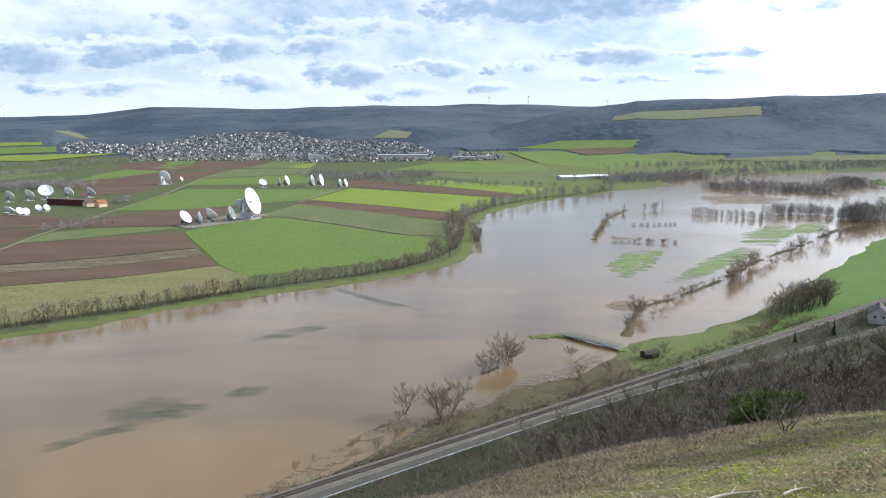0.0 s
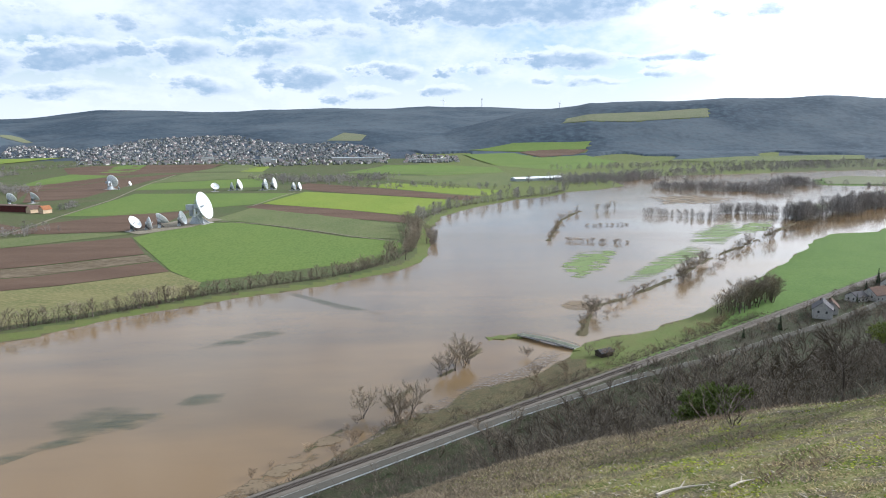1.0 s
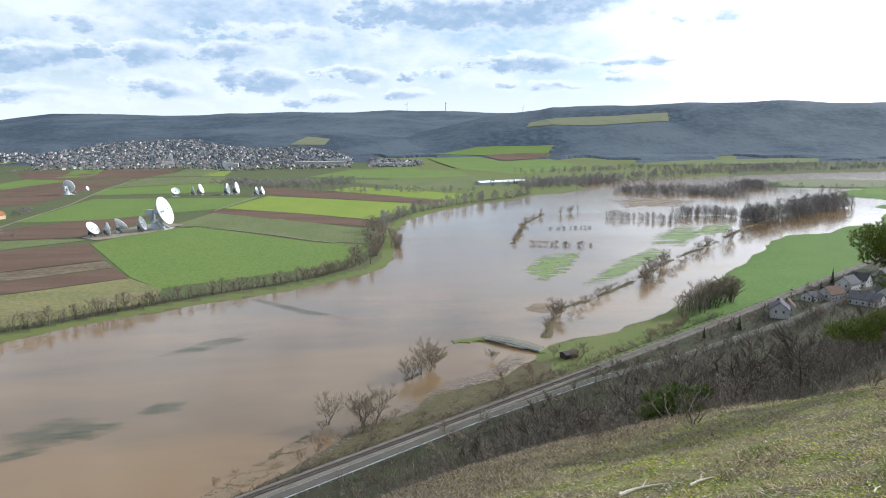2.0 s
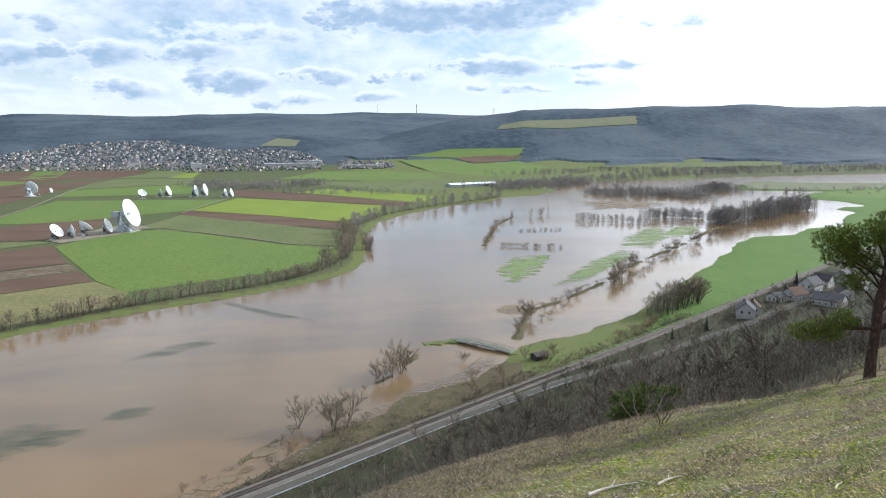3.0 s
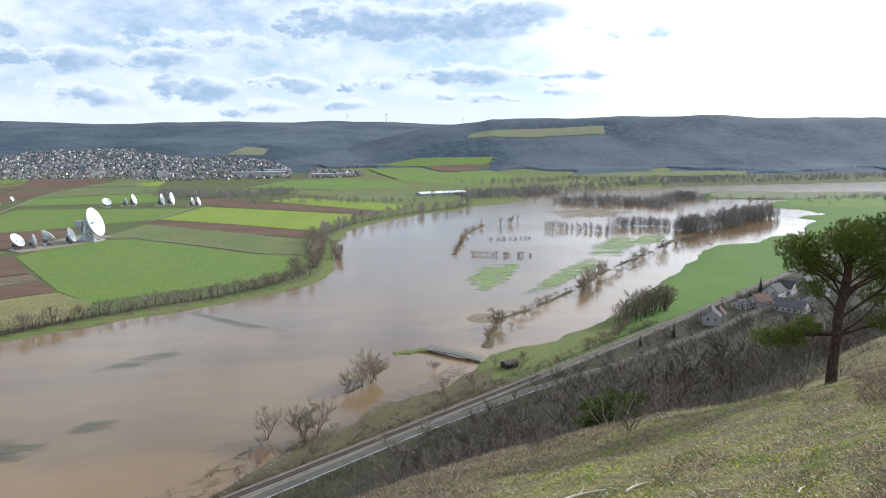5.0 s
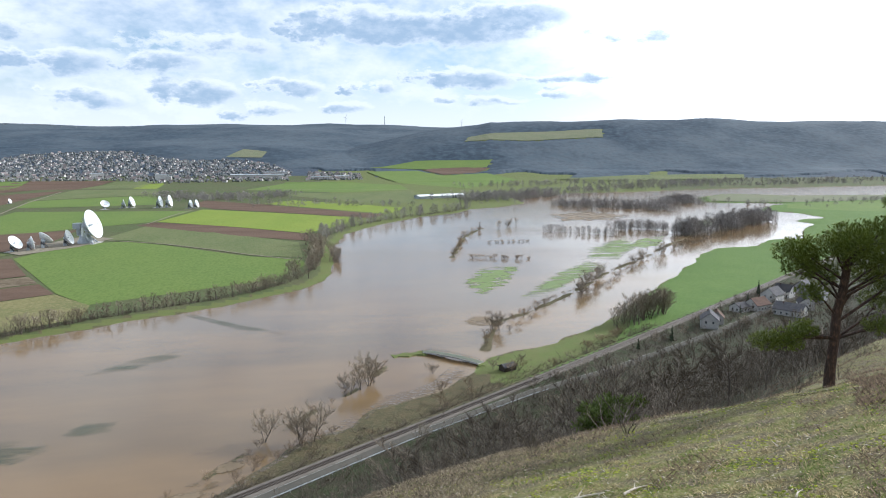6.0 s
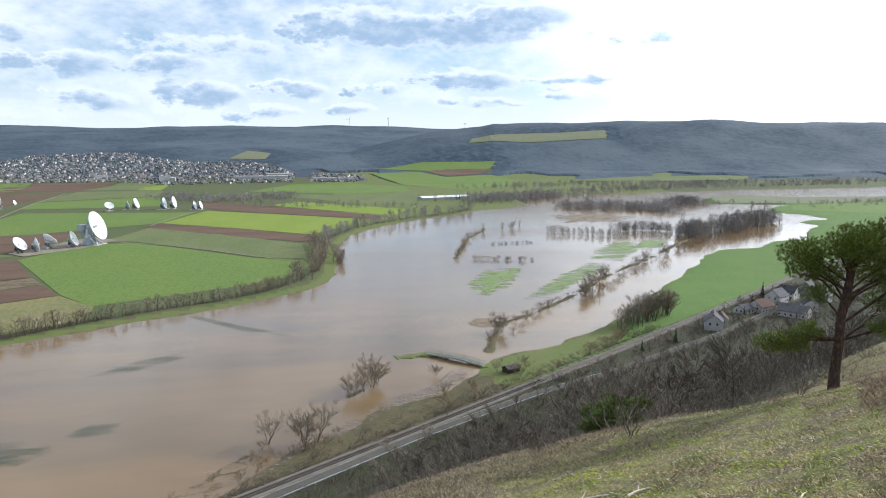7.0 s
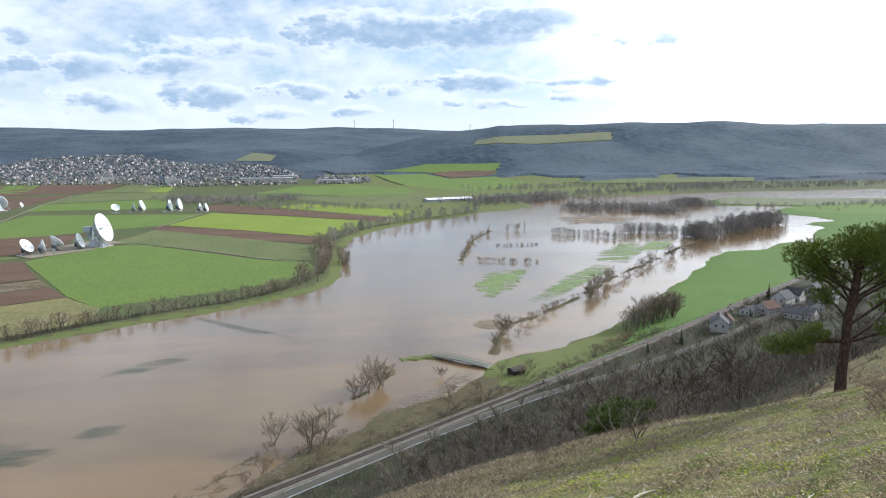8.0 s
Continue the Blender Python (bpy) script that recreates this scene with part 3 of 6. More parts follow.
def thing(name, at, label, category, group="", turn=0.0, scale=1.0):
    ob = new(name)
    ob.empty_display_size = 0.5
    ob.matrix_world = pose(*at, 0, 0, turn) @ Matrix.Scale(scale, 4)
    return tagged(ob, label, category, group)


M["white_paint"] = material("weathered_white_paint", [(0.78, 0.79, 0.78), (0.68, 0.70, 0.70), (0.74, 0.75, 0.74)], (5, 0.6), rough=0.45, bump=0.05)
M["grey_steel"] = material("painted_grey_steel", [(0.42, 0.45, 0.47), (0.34, 0.37, 0.39), (0.40, 0.43, 0.45)], (4, 0.5), rough=0.5, bump=0.05)
M["dark_steel"] = material("dark_steel", [(0.10, 0.11, 0.12), (0.07, 0.075, 0.08)], (3, 0.3), rough=0.5, bump=0.05)
M["concrete"] = material("pale_concrete", [(0.42, 0.40, 0.37), (0.33, 0.32, 0.30), (0.38, 0.36, 0.33)], (5, 0.4), bump=0.1)


# ---- satellite dishes ----
def dish_antenna(x, y, size, azimuth, tilt, label, big=False):
    """A steerable parabolic dish: reflector, back frame, feed, yoke, pedestal and plinth. azimuth: degrees to the right of straight ahead."""
    r = size / 2
    up = r * (1.22 if big else 1.12)
    ob = thing("satellite_dish", (x, y, on_ground(x, y)), label, "satellite dish", "satellite dishes on the plain", -azimuth)
    aim = Matrix.Translation((0, 0.10 * size, up)) @ Matrix.Rotation(radians(-(90 - tilt)), 4, "X")
    f = 0.36 * size
    bowl = [(r * k / 8, (r * k / 8) ** 2 / (4 * f)) for k in range(9)]
    bowl[0] = (0.02 * r, 0)
    rim = bowl[-1]
    shell = bowl + [(rim[0] * 1.012, rim[1] + 0.01 * r), (rim[0] * 1.015, rim[1] - 0.04 * r)] + [(q, z - 0.05 * r) for q, z in reversed(bowl[:-1])]
    bm = bmesh.new()
    lathe(bm, shell, 40, aim)
    bmesh.ops.recalc_face_normals(bm, faces=bm.faces[:])
    part("reflector", bm, M["white_paint"], ob, smooth_shade=True)
    bm = bmesh.new()
    for k in range(12):
        a = 2 * math.pi * k / 12
        for q0, q1, drop in ((0.22, 0.93, 0.05), (0.5, 0.75, 0.16)):
            p0 = aim @ Vector((q0 * r * math.cos(a), q0 * r * math.sin(a), (q0 * r) ** 2 / (4 * f) - 0.30 * r))
            p1 = aim @ Vector((q1 * r * math.cos(a), q1 * r * math.sin(a), (q1 * r) ** 2 / (4 * f) - drop * r))
            rod(bm, p0, p1, 0.018 * r, sides=4)
    lathe(bm, [(0.02 * r, -0.42 * r), (0.26 * r, -0.42 * r), (0.30 * r, -0.30 * r), (0.30 * r, -0.06 * r), (0.02 * r, -0.05 * r)], 16, aim)
    part("back_frame", bm, M["grey_steel"], ob)
    bm = bmesh.new()
    focus = aim @ Vector((0, 0, f * 0.92))
    for k in range(4):
        a = math.pi / 4 + math.pi / 2 * k
        q = 0.55 * r
        rod(bm, aim @ Vector((q * math.cos(a), q * math.sin(a), q * q / (4 * f))), focus, 0.012 * r, sides=4)
    part("strut", bm, M["grey_steel"], ob)
    bm = bmesh.new()
    lathe(bm, [(0.01 * r, f * 0.96), (0.10 * r, f * 0.93), (0.11 * r, f * 0.90), (0.01 * r, f * 0.87)], 16, aim)
    part("subreflector", bm, M["white_paint"], ob, smooth_shade=True)
    bm = bmesh.new()
    lathe(bm, [(0.09 * r, 0.01 * r), (0.07 * r, 0.2 * r), (0.035 * r, 0.3 * r), (0.005 * r, 0.3 * r)], 12, aim)
    part("feed_horn", bm, M["grey_steel"], ob)
    hub = aim @ Vector((0, 0, -0.36 * r))
    bm = bmesh.new()
    for sx in (-1, 1):
        a, b = Vector((sx * 0.30 * r, hub.y, 0.42 * up)), Vector((sx * 0.24 * r, hub.y, hub.z))
        rod(bm, a, b, 0.10 * r, 0.07 * r, 8)
        rod(bm, Vector((sx * 0.34 * r, hub.y + 0.55 * r, 0.05 * r)), Vector((sx * 0.2 * r, hub.y + 0.05 * r, 0.6 * up)), 0.05 * r, sides=6)
    box(bm, (0.62 * r, 0.2 * r, 0.14 * r), (0, hub.y, 0.43 * up))
    part("yoke", bm, M["white_paint" if big else "dark_steel"], ob)
    bm = bmesh.new()
    if big:
        lathe(bm, [(0.02, 0.0), (0.52 * r, 0.0), (0.50 * r, 0.10 * up), (0.36 * r, 0.34 * up), (0.34 * r, 0.48 * up), (0.02, 0.48 * up)], 12, Matrix.Translation((0, hub.y, 0)))
        box(bm, (0.55 * r, 0.5 * r, 0.38 * r), (0, hub.y - 0.42 * r, up * 0.98))
        rod(bm, (0, hub.y - 0.40 * r, 0.45 * up), (0, hub.y - 0.42 * r, 0.9 * up), 0.14 * r, sides=8)
        for sx in (-1, 1):
            rod(bm, (sx * 0.25 * r, hub.y + 0.2 * r, 0.35 * up), (sx * 0.42 * r, hub.y + 0.75 * r, 0.0), 0.05 * r, sides=6)
    else:
        lathe(bm, [(0.02, 0.0), (0.24 * r, 0.0), (0.2 * r, 0.3 * up), (0.17 * r, 0.46 * up), (0.02, 0.46 * up)], 10, Matrix.Translation((0, hub.y, 0)))
    part("pedestal", bm, M["grey_steel"], ob)
    bm = bmesh.new()
    box(bm, (1.5 * r, 1.6 * r, 0.5), (0, hub.y + 0.1 * r, 0.2))
    bmesh.ops.bevel(bm, geom=bm.edges[:], offset=0.08, segments=1)
    part("plinth", bm, M["concrete"], ob)
    return ob


dish_antenna(-223, 833, 31, 101, 20, "very large white satellite dish on a lattice-braced steel tower", True)
dish_antenna(-276, 777, 15, 108, 38, "white satellite dish on a dark pedestal, tilted up")
dish_antenna(-256, 801, 15.5, 40, 42, "grey-looking satellite dish seen from behind")
dish_antenna(-264, 785, 13, 62, 10, "satellite dish on a low stand with its back shown")
dish_antenna(-238, 813, 15.5, 92, 22, "white satellite dish turned edge-on beside the big dish")
dish_antenna(-505, 1331, 22, 20, 20, "large satellite dish on a tall white tower", True)
dish_antenna(-489, 1322, 6, 60, 25, "small white dish beside a tower dish")
dish_antenna(-500, 1408, 8, 105, 25, "small white dish alone on a ploughed field")
dish_antenna(-308, 1259, 14, 145, 45, "round white satellite dish facing the valley")
dish_antenna(-285, 1278, 13, 80, 16, "satellite dish partly behind another one")
dish_antenna(-275, 1284, 17, 98, 22, "tilted white satellite dish on dark legs")
dish_antenna(-230, 1277, 18, 96, 14, "white satellite dish turned edge-on, one of a pair")
dish_antenna(-217, 1288, 19, 97, 14, "white satellite dish turned edge-on, second of a pair")
dish_antenna(-179, 1262, 13, 100, 16, "pale satellite dish at the edge of the crops")
dish_antenna(-170, 1266, 13, 100, 18, "pale satellite dish close to its neighbour")
for x, y, s, a, e in ((-613, 1036, 15, 25, 35), (-594, 1052, 15, 20, 35), (-580, 1075, 20, 150, 45), (-554, 1085, 15, 15, 30), (-529, 1100, 15, 35, 40)):
    dish_antenna(x, y, s, a, e, "mid-sized satellite dish in the compound by the long building")
for x, y, s, a, e in ((-540, 905, 8, 20, 40), (-521, 884, 9.5, 60, 50), (-508, 878, 9, 120, 30), (-497, 872, 9, 125, 30), (-503, 910, 8.5, 112, 32), (-494, 912, 8.5, 112, 32), (-560, 900, 8, 110, 30)):
    dish_antenna(x, y, s, a, e, "small white dish in the compound on the plain")

# ---- railway, road, bridge ----
M["ballast"] = material("rail_ballast", [(0.125, 0.108, 0.09), (0.16, 0.14, 0.118), (0.09, 0.078, 0.066)], (4, 0.25))
M["asphalt"] = material("worn_asphalt", [(0.085, 0.08, 0.068), (0.105, 0.097, 0.082), (0.07, 0.066, 0.055)], (6, 0.3), rough=0.95, spec=0.03)
M["rail"] = material("rail_steel", [(0.22, 0.19, 0.17), (0.16, 0.12, 0.10)], (2, 0.2), rough=0.35, metal=0.8, bump=0.05)
M["wood_dark"] = material("dark_sleepers", [(0.05, 0.042, 0.036), (0.08, 0.065, 0.05)], (1.5, 0.2))
M["line_paint"] = material("road_line_paint", [(0.52, 0.51, 0.48), (0.30, 0.29, 0.27)], (5, 0.3), rough=0.7)


def rail_place(s, d, z):
    return Vector((s * RX + d * RY, RO + s * RY - d * RX, z))


def ribbon(name, offset, profile, s0, s1, mat, label="", parent=None, step=12.0):
    """A strip along the valley: profile holds (sideways, height) pairs; offset gives the middle line by distance."""
    n = int((s1 - s0) / step) + 1
    bm = bmesh.new()
    rows = []
    for k in range(n):
        s = s0 + (s1 - s0) * k / (n - 1)
        d, z = offset(s)
        rows.append([bm.verts.new(rail_place(s, d + u, z + v)) for u, v in profile])
    for a, b in zip(rows, rows[1:]):
        for k in range(len(profile) - 1):
            bm.faces.new((a[k], b[k], b[k + 1], a[k + 1]))
    bmesh.ops.recalc_face_normals(bm, faces=bm.faces[:])
    if sum(f.normal.z for f in bm.faces) < 0:
        bmesh.ops.reverse_faces(bm, faces=bm.faces[:])
    return part(name, bm, mat, parent, label)


def rail_line(s):
    return (1.6 * math.sin(s / 130.0) - 0.5, 3.0)


def road_line(s):
    return (float(np.interp(s, [-300, 40, 110, 160, 260, 500], [4.7, 4.7, 9, 18, 27, 32])), 3.32)


railway = tagged(new("railway"), "single railway track on a ballast bed with wooden sleepers", "railway", kind="structure")
ribbon("ballast_bed", rail_line, [(-4.2, -0.8), (-2.6, 0.45), (2.6, 0.45), (4.2, -0.8)], -260, 620, M["ballast"], "", railway)
for side in (-0.72, 0.72):
    ribbon("rail", rail_line, [(side - 0.06, 0.5), (side - 0.06, 0.72), (side + 0.06, 0.72), (side + 0.06, 0.5)], -260, 620, M["rail"], "", railway)
bm = bmesh.new()
box(bm, (0.26, 2.5, 0.16))
sleeper_mesh = bpy.data.meshes.new("sleeper")
bm.to_mesh(sleeper_mesh)
bm.free()
sleeper_mesh.materials.append(M["wood_dark"])
for k in range(290):
    s = -62 + k * 0.65
    sl = new("sleeper", sleeper_mesh)
    d, z = rail_line(s)
    sl.matrix_world = Matrix.Translation(rail_place(s, d, z + 0.46)) @ Matrix.Rotation(math.atan2(RY, RX), 4, "Z")
    sl.parent = railway
road = ribbon("road", road_line, [(-2.5, -0.5), (-2.4, 0.0), (2.4, 0.0), (2.5, -0.5)], -260, 520, M["asphalt"])
tagged(road, "grey asphalt country road at the foot of the hill", "road", kind="structure")
for side in (-2.2,):
    ribbon("edge_line", road_line, [(side - 0.06, 0.012), (side + 0.06, 0.012)], -260, 520, M["line_paint"], "white edge line", road)
bm = bmesh.new()
guard = []
for k in range(60):
    s = -120 + k * 4.0
    d, z = road_line(s)
    rod(bm, rail_place(s, d + 2.95, z - 0.2), rail_place(s, d + 2.95, z + 0.75), 0.06, sides=4)
posts = part("post", bm, M["grey_steel"], None)
guard_rail = tagged(new("guard_rail"), "galvanised steel guard rail along the road", "guard rail")
posts.parent = guard_rail
ribbon("rail_beam", lambda s: (road_line(s)[0] + 2.85, road_line(s)[1]), [(0, 0.42), (0.06, 0.5), (0.0, 0.58), (0.06, 0.66), (0, 0.75)], -120, 116, M["grey_steel"], "", guard_rail)

# concrete field bridge over the river arm
bridge = thing("bridge", (72, 347, -0.35), "pale concrete farm bridge with steel railings over the flooded river", "bridge", turn=-47)
SPAN = 34.0


def camber(x):
    return 1.9 - 0.75 * (2 * x / SPAN) ** 2


bm = bmesh.new()
for k in range(10):  # a gently arched deck, cut in straight lengths
    x0, x1 = -SPAN / 2 + SPAN * k / 10, -SPAN / 2 + SPAN * (k + 1) / 10
    a, b = Vector((x0, 0, camber(x0))), Vector((x1, 0, camber(x1)))
    box(bm, ((b - a).length + 0.02, 4.4, 0.75), (a + b) / 2, Matrix.Rotation(-math.atan2(b.z - a.z, b.x - a.x), 4, "Y"))
part("deck", bm, M["concrete"], bridge)
M["mossy"] = material("mossy_roadway", [(0.17, 0.18, 0.13), (0.13, 0.14, 0.10), (0.20, 0.20, 0.16)], (3, 0.4), bump=0.1)
M["green_steel"] = material("green_painted_steel", [(0.16, 0.20, 0.18), (0.12, 0.15, 0.14)], (3, 0.3), rough=0.6, bump=0.05)
bm = bmesh.new()
for k in range(10):
    x0, x1 = -SPAN / 2 + SPAN * k / 10, -SPAN / 2 + SPAN * (k + 1) / 10
    a, b = Vector((x0, 0, camber(x0) + 0.4)), Vector((x1, 0, camber(x1) + 0.4))
    box(bm, ((b - a).length + 0.02, 3.7, 0.08), (a + b) / 2, Matrix.Rotation(-math.atan2(b.z - a.z, b.x - a.x), 4, "Y"))
part("roadway", bm, M["mossy"], bridge, "mossy grey roadway")
for sx in (-6, 8):
    bm = bmesh.new()
    rod(bm, (sx, 0, -1.8), (sx, 0, camber(sx) - 0.3), 0.8, sides=10)
    box(bm, (1.2, 4.0, 0.5), (sx, 0, camber(sx) - 0.5))
    part("pier", bm, M["concrete"], bridge)
for sy in (-2.1, 2.1):
    bm = bmesh.new()
    for k in range(18):
        x0 = -SPAN / 2 + SPAN * k / 17
        rod(bm, (x0, sy, camber(x0) + 0.2), (x0, sy, camber(x0) + 1.4), 0.05, sides=4)
        if k < 17:
            x1 = -SPAN / 2 + SPAN * (k + 1) / 17
            for up in (0.85, 1.38):
                rod(bm, (x0, sy, camber(x0) + up), (x1, sy, camber(x1) + up), 0.05, sides=4)
    part("railing", bm, M["green_steel"], bridge)
for a, b in ((Vector((-16.6, 0, 0.0)), Vector((-26.5, -14.5, 0.0))), (Vector((16.6, 0, 0.0)), Vector((25.0, 0.5, 0.0)))):
    bm = bmesh.new()
    d = (b - a).normalized()
    side = Vector((-d.y, d.x, 0))
    rows = []
    for k in range(8):
        p, w = a.lerp(b, k / 7), 2.4 + 1.2 * math.sin(k * 1.9)
        top = 1.15 - 0.55 * k / 7
        rows.append([bm.verts.new(p + side * u + Vector((0, 0, z))) for u, z in ((-w - 2.0, -0.8), (-w, top), (w, top), (w + 2.0, -0.8))])
    for r0, r1 in zip(rows, rows[1:]):
        for k in range(3):
            bm.faces.new((r0[k], r1[k], r1[k + 1], r0[k + 1]))
    bm.faces.new(rows[0])
    bm.faces.new(rows[-1])
    bmesh.ops.recalc_face_normals(bm, faces=bm.faces[:])
    part("ramp", bm, M["fringe"], bridge, "earth ramp with trodden grass")

# ---- houses ----
M["plaster"] = material("light_plaster", [(0.52, 0.50, 0.46), (0.40, 0.39, 0.37), (0.47, 0.455, 0.43)], (3, 0.3), bump=0.05, random_tint=0.18)
M["roof_red"] = material("old_clay_tiles", [(0.11, 0.07, 0.055), (0.085, 0.06, 0.052), (0.125, 0.085, 0.068)], (3, 0.35), random_tint=0.35)
M["roof_grey"] = material("dark_roof_tiles", [(0.085, 0.08, 0.08), (0.06, 0.06, 0.065), (0.11, 0.10, 0.10)], (3, 0.35), random_tint=0.35)
M["roof_brown"] = material("brown_roof_tiles", [(0.12, 0.075, 0.055), (0.09, 0.06, 0.05), (0.14, 0.09, 0.065)], (3, 0.35))
# tiles of the far town, with haze painted in as a paler, greyer tone
M["roof_town"] = material("haze_paled_town_tiles", [(0.19, 0.15, 0.14), (0.15, 0.14, 0.14), (0.21, 0.17, 0.155)], (3, 0.35), random_tint=0.35, island=0.25)
M["pane"] = material("window_glass", [(0.03, 0.035, 0.04), (0.05, 0.055, 0.06)], (2, 0.4), rough=0.08, bump=0.0, spec=0.6)


def house_shell(width, depth, eaves, ridge):
    bm = bmesh.new()
    w, d = width / 2, depth / 2
    pts = [(-d, 0), (d, 0), (d, eaves), (0, ridge - 0.12), (-d, eaves)]
    ends = [[bm.verts.new((sx * w, y, z)) for y, z in pts] for sx in (-1, 1)]
    bm.faces.new(ends[0][::-1])
    bm.faces.new(ends[1])
    for k in range(5):
        bm.faces.new((ends[0][k], ends[0][(k + 1) % 5], ends[1][(k + 1) % 5], ends[1][k]))
    bmesh.ops.recalc_face_normals(bm, faces=bm.faces[:])
    roof = bmesh.new()
    slope = (ridge - eaves) / d
    over = 0.5
    for sy in (-1, 1):
        lo, hi = eaves - over * slope, ridge
        a = [roof.verts.new((sx * (w + 0.4), sy * yy, z)) for yy, z in ((d + over, lo + 0.06), (0.0, hi + 0.06), (0.0, hi + 0.30), (d + over, lo + 0.30)) for sx in (-1, 1)]
        for q in ((0, 1, 3, 2), (4, 5, 7, 6), (0, 1, 7, 6), (2, 3, 5, 4), (0, 2, 4, 6), (1, 3, 5, 7)):
            roof.faces.new([a[i] for i in q])
    bmesh.ops.recalc_face_normals(roof, faces=roof.faces[:])
    return bm, roof


def house(x, y, turn, width, depth, eaves, ridge, roof_mat, label, windows=True, group="houses of the hamlet"):
    ob = thing("house", (x, y, on_ground(x, y, -0.1)), label, "house", group, turn)
    shell, roof = house_shell(width, depth, eaves, ridge)
    part("wall", shell, M["plaster"], ob)
    roof_ob = part("roof", roof, roof_mat, ob)
    if windows:
        bm = bmesh.new()
        box(bm, (0.55, 0.55, 1.3), (width * 0.22, depth * 0.12, ridge + 0.0))
        part("chimney", bm, M["roof_red"], roof_ob)
        for sy in (-1, 1):
            for k in range(max(2, int(width / 3))):
                for zz in ([1.5, 4.1] if eaves > 4.5 else [1.5]):
                    bm = bmesh.new()
                    cxw = -width / 2 + (k + 0.5) * width / max(2, int(width / 3))
                    box(bm, (1.1, 0.1, 1.3), (cxw, sy * (depth / 2 + 0.02), zz))
                    win = part("window", bm, M["pane"], ob)
                    bm = bmesh.new()
                    for dx in (-0.6, 0.6):
                        box(bm, (0.1, 0.16, 1.4), (cxw + dx, sy * (depth / 2 + 0.03), zz))
                    for dz in (-0.7, 0.7):
                        box(bm, (1.3, 0.16, 0.1), (cxw, sy * (depth / 2 + 0.03), zz + dz))
                    part("frame", bm, M["white_paint"], win)
        for sx in (-1, 1):
            for k in (-1, 1):
                bm = bmesh.new()
                box(bm, (0.1, 1.0, 1.3), (sx * (width / 2 + 0.02), k * depth * 0.2, eaves - 1.4))
                part("window", bm, M["pane"], ob)
    return ob


house(226, 372, 60, 12, 9.5, 5.2, 9.0, M["roof_grey"], "white two-storey house with a dark tiled roof")
house(235, 379, 60, 8, 7, 4.2, 7.6, M["roof_brown"], "white gabled annexe with a brown tiled roof")
house(280, 408, 20, 13, 10, 3.8, 7.6, M["roof_brown"], "broad house with a brown roof and white gable")
house(266, 405, 20, 9, 8, 3.2, 5.5, M["roof_grey"], "low outbuilding with a dark tiled roof")
house(291, 391, 125, 17, 11, 3.6, 7.2, M["roof_grey"], "long house with a large grey slate roof")
house(306, 430, 30, 13, 10, 4.8, 9.0, M["roof_grey"], "grey-roofed house with roof windows")
house(322, 440, 120, 11, 9, 4.8, 8.6, M["roof_grey"], "white house with a steep grey roof")
house(345, 452, 40, 13, 9, 4.8, 8.8, M["roof_grey"], "white house at the end of the hamlet")
house(312, 405, 60, 12, 9, 4.2, 7.8, M["roof_grey"], "plastered house with a weathered roof")
house(336, 425, 40, 12, 10, 4.6, 8.6, M["roof_grey"], "plastered hillside house with a dark roof")
hut = house(93, 321, 25, 7, 4.5, 2.2, 3.3, M["roof_grey"], "small dark wooden hut beside the track", False)
for ob in hut.children:
    if ob.name.startswith("wall"):
        ob.data.materials[0] = M["wood_dark"]

# long red-brown station building, with two gabled ends
station = thing("station_building", (-500, 992, on_ground(-500, 992)), "long red-brown brick building with cream gables in the dish compound", "building", turn=-20)
M["red_clad"] = material("dark_red_cladding", [(0.10, 0.03, 0.028), (0.07, 0.025, 0.024), (0.12, 0.04, 0.035)], (5, 0.5))
M["cream"] = material("cream_gable", [(0.55, 0.42, 0.28), (0.48, 0.36, 0.24), (0.6, 0.46, 0.32)], (3, 0.4))
M["orange_tiles"] = material("orange_roof_tiles", [(0.30, 0.13, 0.06), (0.24, 0.10, 0.05), (0.33, 0.16, 0.08)], (2, 0.3))
bm = bmesh.new()
box(bm, (72, 14, 7.5), (-2, 0, 3.75))
part("wall", bm, M["red_clad"], station)
bm = bmesh.new()
box(bm, (74, 15, 0.8), (-2, 0, 7.9))
part("roof", bm, M["roof_red"], station)
for k, sx in enumerate((36, 56)):
    shell, roof = house_shell(12, 10, 5, 9.5)
    turn = Matrix.Translation((sx, -8, 0)) @ Matrix.Rotation(radians(78), 4, "Z")
    bmesh.ops.transform(shell, matrix=turn, verts=shell.verts[:])
    bmesh.ops.transform(roof, matrix=turn, verts=roof.verts[:])
    wing = part("wing", shell, M["cream"], station, "cream plastered gable wing")
    part("roof", roof, M["orange_tiles"] if k else M["roof_red"], wing)

shed = thing("greenhouse_shed", (270, 1430, on_ground(270, 1430)), "long low white shed with a bright roof", "shed", turn=20)
bm = bmesh.new()
box(bm, (104, 22, 5), (0, 0, 2.5))
part("wall", bm, M["grey_steel"], shed)
bm = bmesh.new()
box(bm, (106, 13, 0.4), (0, -5.8, 6.0), Matrix.Rotation(radians(12), 4, "X"))
box(bm, (106, 13, 0.4), (0, 5.8, 6.0), Matrix.Rotation(radians(-12), 4, "X"))
part("roof", bm, M["white_paint"], shed)


